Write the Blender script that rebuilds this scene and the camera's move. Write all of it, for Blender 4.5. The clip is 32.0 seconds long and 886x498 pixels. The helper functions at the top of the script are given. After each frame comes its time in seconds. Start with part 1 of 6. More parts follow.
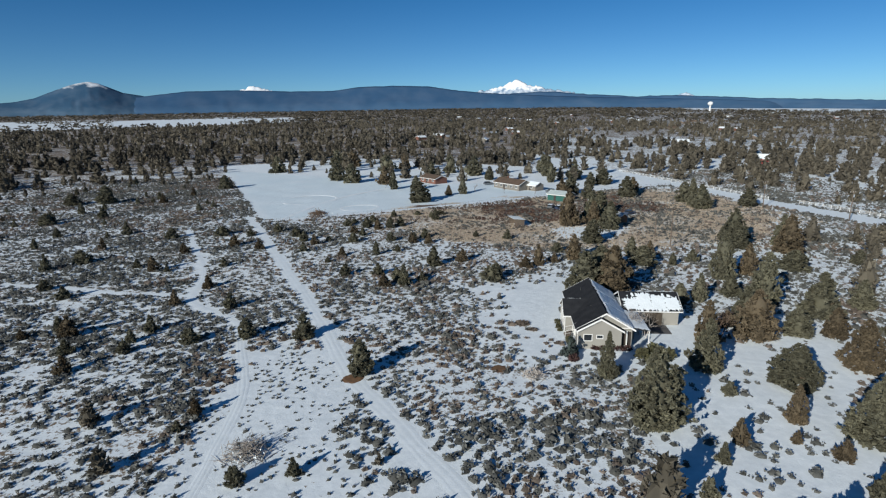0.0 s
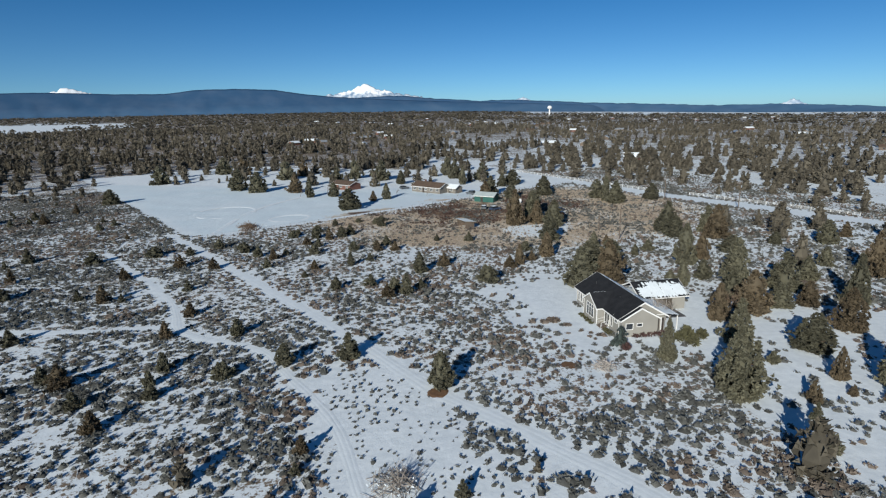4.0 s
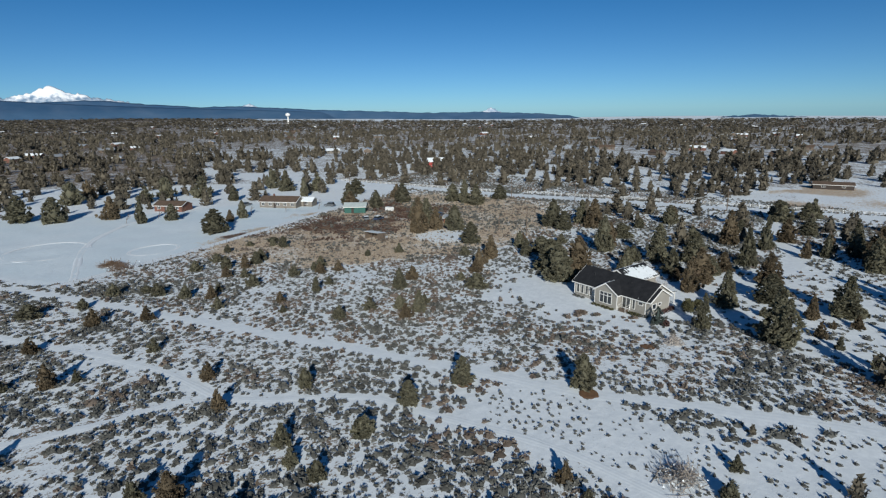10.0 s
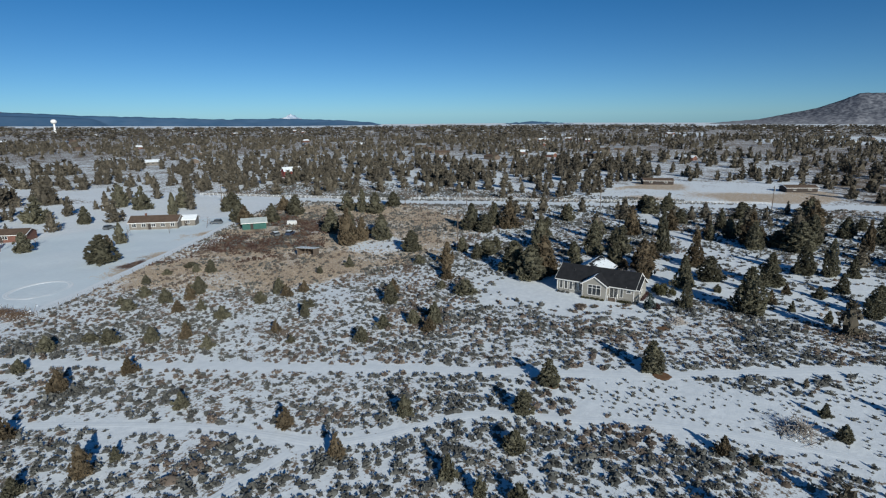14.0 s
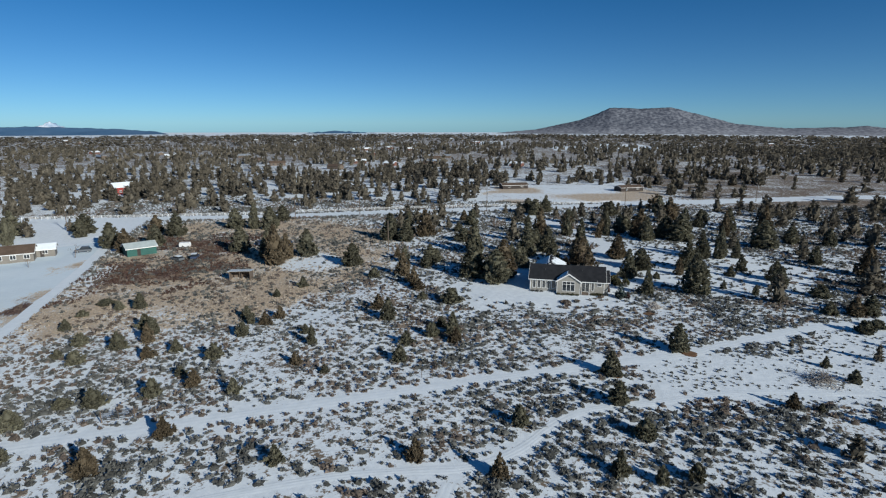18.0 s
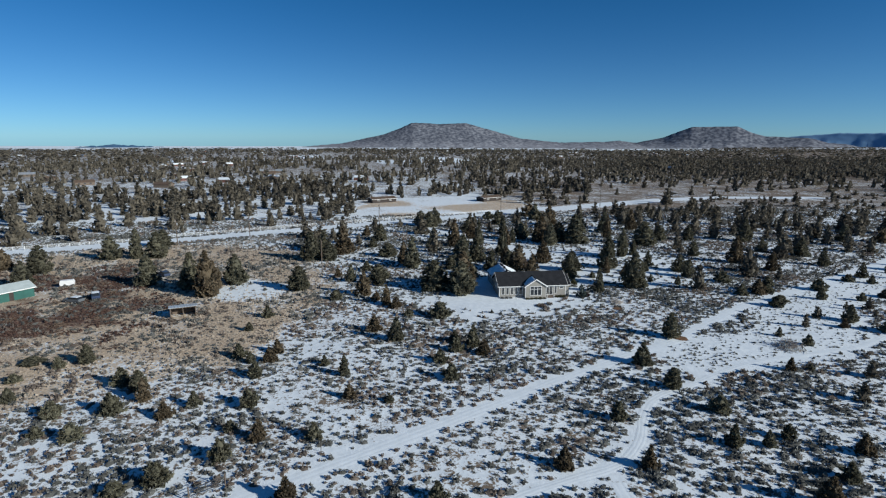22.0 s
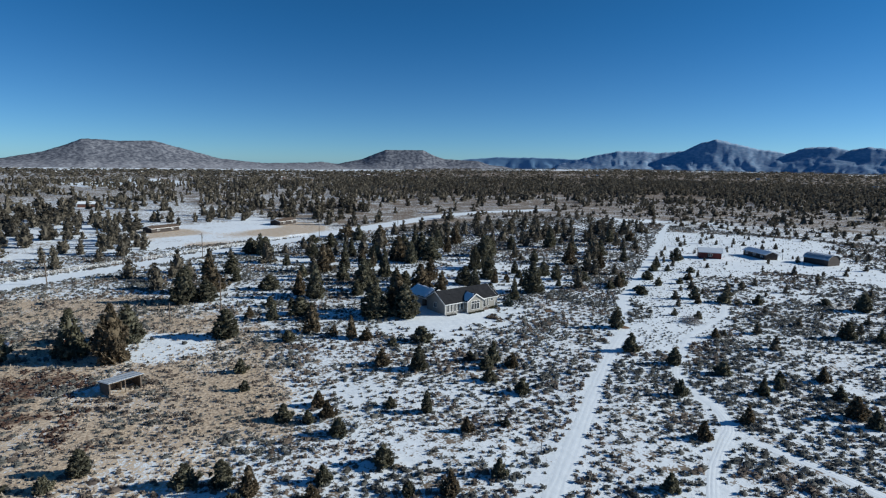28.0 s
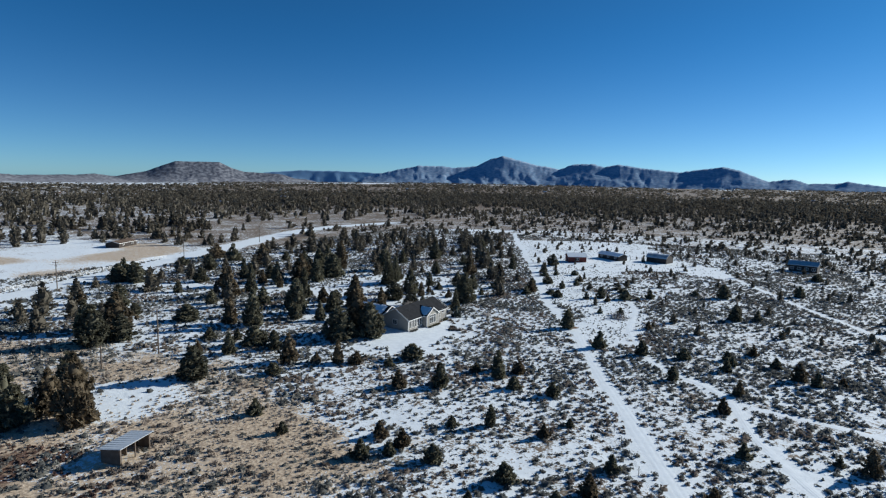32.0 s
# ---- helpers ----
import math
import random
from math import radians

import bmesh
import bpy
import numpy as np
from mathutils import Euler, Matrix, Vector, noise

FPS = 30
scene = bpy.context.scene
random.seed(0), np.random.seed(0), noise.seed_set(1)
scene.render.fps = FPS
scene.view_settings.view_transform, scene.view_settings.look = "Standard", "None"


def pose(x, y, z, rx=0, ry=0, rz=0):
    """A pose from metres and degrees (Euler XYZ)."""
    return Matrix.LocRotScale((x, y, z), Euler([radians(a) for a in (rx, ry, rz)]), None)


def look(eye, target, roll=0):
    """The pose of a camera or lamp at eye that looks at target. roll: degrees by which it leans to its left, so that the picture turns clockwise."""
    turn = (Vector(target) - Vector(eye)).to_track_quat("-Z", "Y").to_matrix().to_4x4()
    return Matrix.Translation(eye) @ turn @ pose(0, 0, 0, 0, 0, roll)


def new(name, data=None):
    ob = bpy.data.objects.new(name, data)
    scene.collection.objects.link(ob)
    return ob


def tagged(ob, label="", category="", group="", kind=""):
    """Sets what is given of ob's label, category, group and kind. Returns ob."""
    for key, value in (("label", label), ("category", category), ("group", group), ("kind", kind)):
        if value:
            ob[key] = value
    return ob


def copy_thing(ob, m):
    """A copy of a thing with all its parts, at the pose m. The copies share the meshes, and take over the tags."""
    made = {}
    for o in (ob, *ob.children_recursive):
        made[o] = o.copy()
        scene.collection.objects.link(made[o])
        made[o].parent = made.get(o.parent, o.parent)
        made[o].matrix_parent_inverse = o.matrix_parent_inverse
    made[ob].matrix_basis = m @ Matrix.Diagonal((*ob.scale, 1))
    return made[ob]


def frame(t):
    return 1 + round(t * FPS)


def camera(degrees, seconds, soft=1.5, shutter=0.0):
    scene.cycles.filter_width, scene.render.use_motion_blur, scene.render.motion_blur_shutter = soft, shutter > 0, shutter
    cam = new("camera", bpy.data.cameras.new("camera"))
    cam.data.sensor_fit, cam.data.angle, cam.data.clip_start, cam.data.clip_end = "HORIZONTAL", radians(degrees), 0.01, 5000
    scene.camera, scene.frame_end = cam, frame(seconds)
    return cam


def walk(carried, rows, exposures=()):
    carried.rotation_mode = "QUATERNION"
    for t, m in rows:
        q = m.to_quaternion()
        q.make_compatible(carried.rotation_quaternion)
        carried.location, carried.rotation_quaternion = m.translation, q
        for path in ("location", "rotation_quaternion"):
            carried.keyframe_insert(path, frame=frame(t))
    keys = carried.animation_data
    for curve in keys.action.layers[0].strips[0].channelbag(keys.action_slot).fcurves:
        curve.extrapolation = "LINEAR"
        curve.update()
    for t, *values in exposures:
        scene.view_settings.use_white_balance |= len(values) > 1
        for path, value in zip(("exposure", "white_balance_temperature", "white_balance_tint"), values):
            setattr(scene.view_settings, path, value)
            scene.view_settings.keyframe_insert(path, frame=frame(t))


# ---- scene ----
cam = camera(76.8, 32.0, soft=1.2)
METRES, EYE, TILT, LEAN, TURN = 295.0, 36.0, 0.0, 0.0, 0.0
ROWS = [
    (0.0, 0.0, 0.0, 0.0, -0.23, -14.44, 0.9),
    (0.5, -0.0118, 0.0006, 0.0002, -2.01, -14.43, 0.9),
    (1.0, -0.0237, 0.0015, 0.0003, -3.82, -14.39, 0.9),
    (1.5, -0.0358, 0.0029, 0.0005, -5.61, -14.38, 0.9),
    (2.0, -0.0481, 0.0046, 0.0007, -7.5, -14.34, 0.9),
    (2.5, -0.0606, 0.0067, 0.001, -9.41, -14.31, 0.91),
    (3.0, -0.0733, 0.0094, 0.0014, -11.39, -14.29, 0.91),
    (3.5, -0.0861, 0.0125, 0.0017, -13.39, -14.29, 0.92),
    (5.5, -0.1371, 0.0308, 0.0034, -21.7, -14.26, 0.94),
    (6.0, -0.1503, 0.0366, 0.0039, -23.88, -14.23, 0.9),
    (6.5, -0.1634, 0.0431, 0.0044, -26.1, -14.21, 0.87),
    (7.0, -0.1764, 0.0503, 0.0048, -28.35, -14.17, 0.85),
    (7.5, -0.1893, 0.0581, 0.0053, -30.62, -14.16, 0.81),
    (8.0, -0.2019, 0.0666, 0.0057, -32.91, -14.17, 0.8),
    (8.5, -0.2147, 0.0758, 0.006, -35.3, -14.14, 0.77),
    (9.0, -0.227, 0.0857, 0.0063, -37.7, -14.1, 0.75),
    (9.5, -0.239, 0.096, 0.0065, -40.09, -14.03, 0.73),
    (10.0, -0.2505, 0.1069, 0.0067, -42.49, -13.99, 0.67),
    (10.5, -0.2617, 0.1186, 0.0069, -44.91, -13.95, 0.62),
    (11.0, -0.2726, 0.1307, 0.007, -47.4, -13.9, 0.58),
    (11.5, -0.283, 0.1434, 0.0072, -49.87, -13.83, 0.53),
    (12.0, -0.2929, 0.1565, 0.0075, -52.35, -13.77, 0.51),
    (12.5, -0.3025, 0.1701, 0.0077, -54.89, -13.68, 0.49),
    (13.0, -0.3114, 0.1842, 0.0081, -57.45, -13.64, 0.47),
    (13.5, -0.3196, 0.1985, 0.0084, -59.99, -13.57, 0.43),
    (14.0, -0.3271, 0.2132, 0.0088, -62.56, -13.52, 0.43),
    (14.5, -0.334, 0.2283, 0.0092, -65.06, -13.46, 0.41),
    (16.5, -0.3535, 0.2909, 0.0089, -75.23, -13.14, 0.18),
    (17.0, -0.357, 0.3067, 0.009, -77.7, -13.0, 0.14),
    (17.5, -0.3599, 0.3225, 0.0088, -80.16, -12.85, 0.1),
    (18.0, -0.3622, 0.3385, 0.0086, -82.62, -12.67, 0.04),
    (18.5, -0.3638, 0.3546, 0.0086, -85.12, -12.53, -0.02),
    (19.0, -0.3645, 0.3708, 0.0085, -87.55, -12.36, -0.05),
    (19.5, -0.3647, 0.387, 0.0085, -90.02, -12.19, -0.07),
    (20.0, -0.3642, 0.4033, 0.0086, -92.5, -12.01, -0.08),
    (20.5, -0.363, 0.4194, 0.0088, -94.99, -11.82, -0.07),
    (21.0, -0.3613, 0.4358, 0.0089, -97.43, -11.63, -0.15),
    (21.5, -0.3587, 0.452, 0.0091, -99.94, -11.45, -0.2),
    (22.0, -0.3556, 0.468, 0.0091, -102.42, -11.27, -0.23),
    (22.5, -0.3519, 0.4837, 0.009, -104.88, -11.06, -0.24),
    (23.0, -0.3471, 0.4994, 0.009, -107.35, -10.9, -0.32),
    (23.5, -0.3418, 0.5148, 0.0089, -109.87, -10.68, -0.37),
    (24.0, -0.3363, 0.5292, 0.009, -112.18, -10.53, -0.42),
    (24.5, -0.3299, 0.5444, 0.0092, -114.72, -10.36, -0.47),
    (25.0, -0.3227, 0.5592, 0.0092, -117.25, -10.16, -0.53),
    (25.5, -0.3151, 0.5738, 0.0092, -119.73, -9.94, -0.59),
    (27.5, -0.2766, 0.6281, 0.0086, -129.91, -9.11, -0.85),
    (28.0, -0.2657, 0.6407, 0.0085, -132.45, -8.91, -0.9),
    (28.5, -0.2544, 0.6526, 0.0084, -135.0, -8.71, -0.94),
    (29.0, -0.2425, 0.6641, 0.0083, -137.51, -8.51, -0.99),
    (29.5, -0.2301, 0.675, 0.008, -140.02, -8.28, -1.03),
    (30.0, -0.2173, 0.6853, 0.0078, -142.55, -8.07, -1.06),
    (30.5, -0.204, 0.6951, 0.0076, -145.06, -7.85, -1.1),
    (31.0, -0.1904, 0.7043, 0.0074, -147.57, -7.62, -1.14),
    (31.5, -0.1763, 0.7129, 0.0074, -150.05, -7.41, -1.16),
    (32.0, -0.1619, 0.7208, 0.0073, -152.53, -7.2, -1.2),
]
walk(cam, [(t, pose(0, 0, EYE, TILT, LEAN, TURN) @ pose(METRES * x, METRES * y, METRES * z, 90 + pitch, roll, yaw)) for t, x, y, z, yaw, pitch, roll in ROWS],
     exposures=[(0.0, -0.14, 6150, 5), (6.0, -0.18, 6150, 5), (10.0, -0.27, 6150, 5), (13.0, -0.27, 6120, 5), (18.0, -0.17, 6050, 5), (23.0, -0.04, 5950, 5), (32.0, 0.14, 5980, 5)])

# world, sun, exposure
SUN_AZ, SUN_EL = 219.0, 21.5          # degrees clockwise from +y, degrees above the ground
world = bpy.data.worlds.new("world")
scene.world = world
world.use_nodes = True
wn = world.node_tree.nodes
sky = wn.new("ShaderNodeTexSky")
sky.sky_type = "NISHITA"
sky.sun_disc = False
sky.sun_elevation, sky.sun_rotation = radians(SUN_EL), radians(SUN_AZ)
sky.altitude, sky.air_density, sky.dust_density, sky.ozone_density = 3000, 0.72, 1.6, 4.0
bg = wn["Background"]
bg.inputs["Strength"].default_value = 0.084
wl = world.node_tree.links
# clear, dry winter air: deep blue above, paler towards the horizon
where, axes, rise, tint, air = (wn.new("ShaderNode" + k) for k in ("TexCoord", "SeparateXYZ", "MapRange", "Mix", "Mix"))
rise.interpolation_type = "SMOOTHSTEP"
rise.inputs["From Min"].default_value, rise.inputs["From Max"].default_value = -0.02, 0.26
wl.new(where.outputs["Generated"], axes.inputs[0])
wl.new(axes.outputs["Z"], rise.inputs["Value"])
tint.data_type = air.data_type = "RGBA"
tint.inputs["A"].default_value, tint.inputs["B"].default_value = (0.77, 0.96, 0.98, 1), (0.345, 0.86, 1.04, 1)
wl.new(rise.outputs[0], tint.inputs["Factor"])
air.blend_type = "MULTIPLY"
air.inputs["Factor"].default_value = 1.0
wl.new(sky.outputs["Color"], air.inputs["A"])
wl.new(tint.outputs["Result"], air.inputs["B"])
wl.new(air.outputs["Result"], bg.inputs["Color"])
sun = new("sun", bpy.data.lights.new("sun", "SUN"))
sun.data.energy, sun.data.angle, sun.data.color = 5.7, radians(0.53), (1.0, 0.93, 0.835)
sd = Vector((math.sin(radians(SUN_AZ)) * math.cos(radians(SUN_EL)), math.cos(radians(SUN_AZ)) * math.cos(radians(SUN_EL)), math.sin(radians(SUN_EL))))
sun.matrix_world = look(sd * 200, (0, 0, 0))

# ---- materials ----
MATS = {}


def mat(name, base, rough=0.8, dark=None, scale=3.0, fine=30.0, bump=0.2, metal=0.0, island=0.0, objvar=0.0, spec=0.3, bumpdist=0.02, leafy=0.0):
    """Two-scale noise between two colours, with grain, relief and variation by piece."""
    if name in MATS:
        return MATS[name]
    m = bpy.data.materials.new(name)
    m.use_nodes = True
    n, l = m.node_tree.nodes, m.node_tree.links
    b = n["Principled BSDF"]
    b.inputs["Roughness"].default_value, b.inputs["Metallic"].default_value = rough, metal
    b.inputs["Specular IOR Level"].default_value = spec
    dark = dark or tuple(c * 0.7 for c in base)
    tc = n.new("ShaderNodeTexCoord")
    n1, n2 = n.new("ShaderNodeTexNoise"), n.new("ShaderNodeTexNoise")
    n1.inputs["Scale"].default_value, n1.inputs["Detail"].default_value = scale, 4
    n2.inputs["Scale"].default_value, n2.inputs["Detail"].default_value = fine, 3
    mx = n.new("ShaderNodeMix")
    mx.data_type = "RGBA"
    mx.inputs["A"].default_value, mx.inputs["B"].default_value = (*dark, 1), (*base, 1)
    add = n.new("ShaderNodeMath")
    add.operation = "MULTIPLY_ADD"
    add.inputs[1].default_value, add.inputs[2].default_value = 0.5, 0.0
    ramp = n.new("ShaderNodeMapRange")
    ramp.inputs["From Min"].default_value, ramp.inputs["From Max"].default_value = 0.5, 1.0
    s = n.new("ShaderNodeMath")
    s.operation = "ADD"
    for t in (n1, n2):
        l.new(tc.outputs["Object"], t.inputs["Vector"])
    l.new(n2.outputs["Fac"], add.inputs[0])
    l.new(n1.outputs["Fac"], s.inputs[0])
    l.new(add.outputs[0], s.inputs[1])
    l.new(s.outputs[0], ramp.inputs["Value"])
    l.new(ramp.outputs[0], mx.inputs["Factor"])
    out = mx.outputs["Result"]
    for amount, node, sock in ((island, "ShaderNodeNewGeometry", "Random Per Island"), (objvar, "ShaderNodeObjectInfo", "Random")):
        if amount:
            src = n.new(node)
            r = n.new("ShaderNodeMapRange")
            r.inputs["To Min"].default_value, r.inputs["To Max"].default_value = 1 - amount, 1 + amount
            hv = n.new("ShaderNodeHueSaturation")
            l.new(src.outputs[sock], r.inputs["Value"])
            l.new(r.outputs[0], hv.inputs["Value"])
            l.new(out, hv.inputs["Color"])
            out = hv.outputs["Color"]
    l.new(out, b.inputs["Base Color"])
    if leafy:
        tr, ms = n.new("ShaderNodeBsdfTranslucent"), n.new("ShaderNodeMixShader")
        ms.inputs["Fac"].default_value = leafy
        l.new(out, tr.inputs["Color"])
        l.new(b.outputs[0], ms.inputs[1])
        l.new(tr.outputs[0], ms.inputs[2])
        l.new(ms.outputs[0], n["Material Output"].inputs["Surface"])
    if bump:
        bp = n.new("ShaderNodeBump")
        bp.inputs["Strength"].default_value, bp.inputs["Distance"].default_value = bump, bumpdist
        l.new(s.outputs[0], bp.inputs["Height"])
        l.new(bp.outputs["Normal"], b.inputs["Normal"])
    MATS[name] = m
    return m


SNOW = mat("snow", (0.835, 0.88, 0.91), 0.6, (0.725, 0.77, 0.80), 0.6, 7, 0.5, bumpdist=0.08)
PACKED = mat("packed_snow", (0.835, 0.88, 0.91), 0.6, (0.73, 0.78, 0.81), 0.8, 5, 0.5, bumpdist=0.05)
SAGE = mat("sagebrush", (0.208, 0.208, 0.19), 0.9, (0.10, 0.10, 0.092), 0.5, 6, 0, island=0.35, leafy=0.3)
RUSTY = mat("dry_brush", (0.265, 0.218, 0.178), 0.9, (0.135, 0.108, 0.09), 0.3, 5, 0, island=0.35, leafy=0.3)
STRAW = mat("dry_grass", (0.58, 0.505, 0.41), 0.9, (0.36, 0.30, 0.24), 0.3, 5, 0, island=0.3, leafy=0.35)
NEEDLE = mat("juniper_needles", (0.198, 0.186, 0.124), 0.85, (0.114, 0.11, 0.08), 0.35, 4, 0, island=0.5, objvar=0.22, leafy=0.42)
NEEDLE_BROWN = mat("juniper_needles_bronze", (0.205, 0.158, 0.10), 0.85, (0.118, 0.095, 0.064), 0.35, 4, 0, island=0.5, objvar=0.2, leafy=0.42)
SPRUCE = mat("spruce_needles", (0.10, 0.125, 0.115), 0.8, (0.05, 0.065, 0.06), 0.6, 5, 0, island=0.3, leafy=0.35)
BARK = mat("bark", (0.20, 0.14, 0.10), 0.9, (0.10, 0.07, 0.05), 2, 14, 0.6)
PALEBARK = mat("pale_bark", (0.55, 0.50, 0.45), 0.8, (0.3, 0.26, 0.23), 2, 14, 0.3)
DEADWOOD = mat("dead_wood", (0.38, 0.34, 0.30), 0.85, (0.2, 0.17, 0.15), 2, 14, 0.3, island=0.3)
WOODS = mat("far_needles", (0.168, 0.146, 0.108), 0.9, (0.092, 0.082, 0.066), 0.05, 1, 0, island=0.4, leafy=0.33)
LITTER = mat("needle_litter", (0.20, 0.115, 0.06), 0.95, (0.11, 0.06, 0.035), 1.5, 12, 0.5)
SIDING = mat("greige_siding", (0.315, 0.30, 0.268), 0.7, (0.27, 0.255, 0.228), 0.5, 20, 0.1, spec=0.15)
TRIM = mat("white_trim", (0.80, 0.79, 0.76), 0.5, (0.70, 0.69, 0.67), 1, 20, 0.05)
SHINGLE = mat("dark_shingle", (0.034, 0.035, 0.039), 0.95, (0.018, 0.019, 0.022), 0.8, 12, 0.5, spec=0.08)
GLASS = mat("window_glass", (0.03, 0.035, 0.04), 0.05, (0.02, 0.024, 0.03), 0.5, 2, 0, spec=0.8)
CONCRETE = mat("concrete", (0.36, 0.35, 0.33), 0.9, (0.26, 0.25, 0.24), 1, 12, 0.3)
WOOD = mat("weathered_wood", (0.18, 0.14, 0.11), 0.85, (0.10, 0.078, 0.06), 1.5, 18, 0.4)
TIN = mat("galvanised_roof", (0.52, 0.55, 0.58), 0.4, (0.40, 0.42, 0.44), 0.7, 9, 0.1, metal=0.5)
GREEN = mat("green_metal", (0.035, 0.12, 0.10), 0.5, (0.025, 0.085, 0.072), 1, 9, 0.1)
CREAM = mat("cream_siding", (0.215, 0.195, 0.168), 0.7, (0.17, 0.152, 0.13), 0.6, 12, 0.1)
BROWNROOF = mat("brown_roof", (0.13, 0.09, 0.065), 0.9, (0.08, 0.055, 0.04), 0.8, 10, 0.3)
BRICK = mat("red_brick", (0.20, 0.095, 0.07), 0.9, (0.13, 0.065, 0.05), 1, 10, 0.3)
BARNRED = mat("barn_red", (0.34, 0.055, 0.045), 0.7, (0.24, 0.04, 0.035), 0.7, 10, 0.1)
WHITE = mat("white_paint", (0.80, 0.80, 0.79), 0.5, (0.70, 0.70, 0.69), 0.7, 10, 0.05)
DARKWOOD = mat("dark_stained_wood", (0.06, 0.048, 0.042), 0.8, (0.035, 0.028, 0.025), 1, 10, 0.2)
# dark colour standing for the shade inside openings
OPENING_SHADE = mat("opening_shade", (0.10, 0.08, 0.06), 0.9, (0.06, 0.05, 0.04), 1, 10, 0.2)
STEEL = mat("dark_steel", (0.12, 0.12, 0.12), 0.5, (0.07, 0.07, 0.07), 2, 20, 0.05, metal=0.6)
RUBBER = mat("rubber", (0.02, 0.02, 0.02), 0.9, None, 3, 20, 0.1)
CARBLUE = mat("blue_car_paint", (0.05, 0.07, 0.12), 0.3, (0.04, 0.055, 0.10), 2, 20, 0)
CARGREY = mat("grey_car_paint", (0.14, 0.15, 0.16), 0.3, (0.11, 0.12, 0.13), 2, 20, 0)
REDTWIG = mat("red_twigs", (0.085, 0.045, 0.042), 0.8, (0.05, 0.03, 0.028), 2, 10, 0, island=0.3)
DEBRIS = mat("dead_weeds", (0.145, 0.083, 0.062), 0.9, (0.055, 0.036, 0.03), 0.4, 5, 0, island=0.4, leafy=0.25)


def mountain_mat(name, rock, shade, line, frost=0.0, scale=0.02, apron=None, foot=30.0):
    """Bare or wooded slopes, white above a ragged snow line, with frost in patches. Blue slope colours hold distance
    haze.
    """
    m = bpy.data.materials.new(name)
    m.use_nodes = True
    n, l = m.node_tree.nodes, m.node_tree.links
    b = n["Principled BSDF"]
    b.inputs["Roughness"].default_value, b.inputs["Specular IOR Level"].default_value = 1.0, 0.0
    geo = n.new("ShaderNodeNewGeometry")
    sx = n.new("ShaderNodeSeparateXYZ")
    l.new(geo.outputs["Position"], sx.inputs[0])
    outs = []
    for sc, det in ((scale, 5), (scale * 2.2, 4)):
        t = n.new("ShaderNodeTexNoise")
        t.inputs["Scale"].default_value, t.inputs["Detail"].default_value = sc, det
        l.new(geo.outputs["Position"], t.inputs["Vector"])
        outs.append(t.outputs["Fac"])
    col = n.new("ShaderNodeMix")
    col.data_type = "RGBA"
    col.inputs["A"].default_value, col.inputs["B"].default_value = (*shade, 1), (*rock, 1)
    l.new(outs[0], col.inputs["Factor"])
    # apron colour below the foot: haze for the blue ridges, snow for buttes
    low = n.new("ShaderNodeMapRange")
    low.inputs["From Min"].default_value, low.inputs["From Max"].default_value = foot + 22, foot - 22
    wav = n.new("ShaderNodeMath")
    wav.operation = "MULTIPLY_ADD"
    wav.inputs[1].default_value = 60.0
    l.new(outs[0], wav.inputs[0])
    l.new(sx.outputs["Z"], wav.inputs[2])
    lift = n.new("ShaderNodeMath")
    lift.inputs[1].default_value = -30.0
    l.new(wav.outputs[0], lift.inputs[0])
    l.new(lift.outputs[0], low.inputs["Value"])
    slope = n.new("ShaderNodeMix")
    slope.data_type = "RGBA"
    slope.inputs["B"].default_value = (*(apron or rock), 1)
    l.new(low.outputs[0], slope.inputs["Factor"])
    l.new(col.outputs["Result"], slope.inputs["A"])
    z = n.new("ShaderNodeMath")
    z.operation = "MULTIPLY_ADD"
    z.inputs[1].default_value, z.inputs[2].default_value = 110.0, -55.0
    l.new(outs[1], z.inputs[0])
    s = n.new("ShaderNodeMath")
    s.operation = "ADD"
    l.new(z.outputs[0], s.inputs[0])
    l.new(sx.outputs["Z"], s.inputs[1])
    r = n.new("ShaderNodeMapRange")
    r.inputs["From Min"].default_value, r.inputs["From Max"].default_value = line - 14, line + 14
    l.new(s.outputs[0], r.inputs["Value"])
    f = n.new("ShaderNodeMapRange")
    f.inputs["From Min"].default_value, f.inputs["From Max"].default_value, f.inputs["To Max"].default_value = 0.40, 0.74, frost
    l.new(outs[1], f.inputs["Value"])
    mx = n.new("ShaderNodeMath")
    mx.operation = "MAXIMUM"
    l.new(r.outputs[0], mx.inputs[0])
    l.new(f.outputs[0], mx.inputs[1])
    out = n.new("ShaderNodeMix")
    out.data_type = "RGBA"
    out.inputs["B"].default_value = (0.82, 0.84, 0.88, 1)
    l.new(mx.outputs[0], out.inputs["Factor"])
    l.new(slope.outputs["Result"], out.inputs["A"])
    l.new(out.outputs["Result"], b.inputs["Base Color"])
    return m


# distance haze put into the base colour: blue slopes, paler at the foot
MOUNT_HAZE_BLUE = mountain_mat("haze_blue_forest_ridge", (0.045, 0.098, 0.185), (0.034, 0.078, 0.152), 900, 0.03, 0.0035, (0.062, 0.125, 0.218), 46)
MOUNT_CONE = mountain_mat("haze_blue_cone", (0.048, 0.10, 0.17), (0.036, 0.08, 0.142), 205, 0.05, 0.006, (0.075, 0.135, 0.205), 46)
# real snow above; the bluish rock tone carries the distance haze
MOUNT_SNOW = mountain_mat("haze_tinted_snow_peak", (0.25, 0.33, 0.44), (0.12, 0.19, 0.29), 148, 0.7, 0.012)
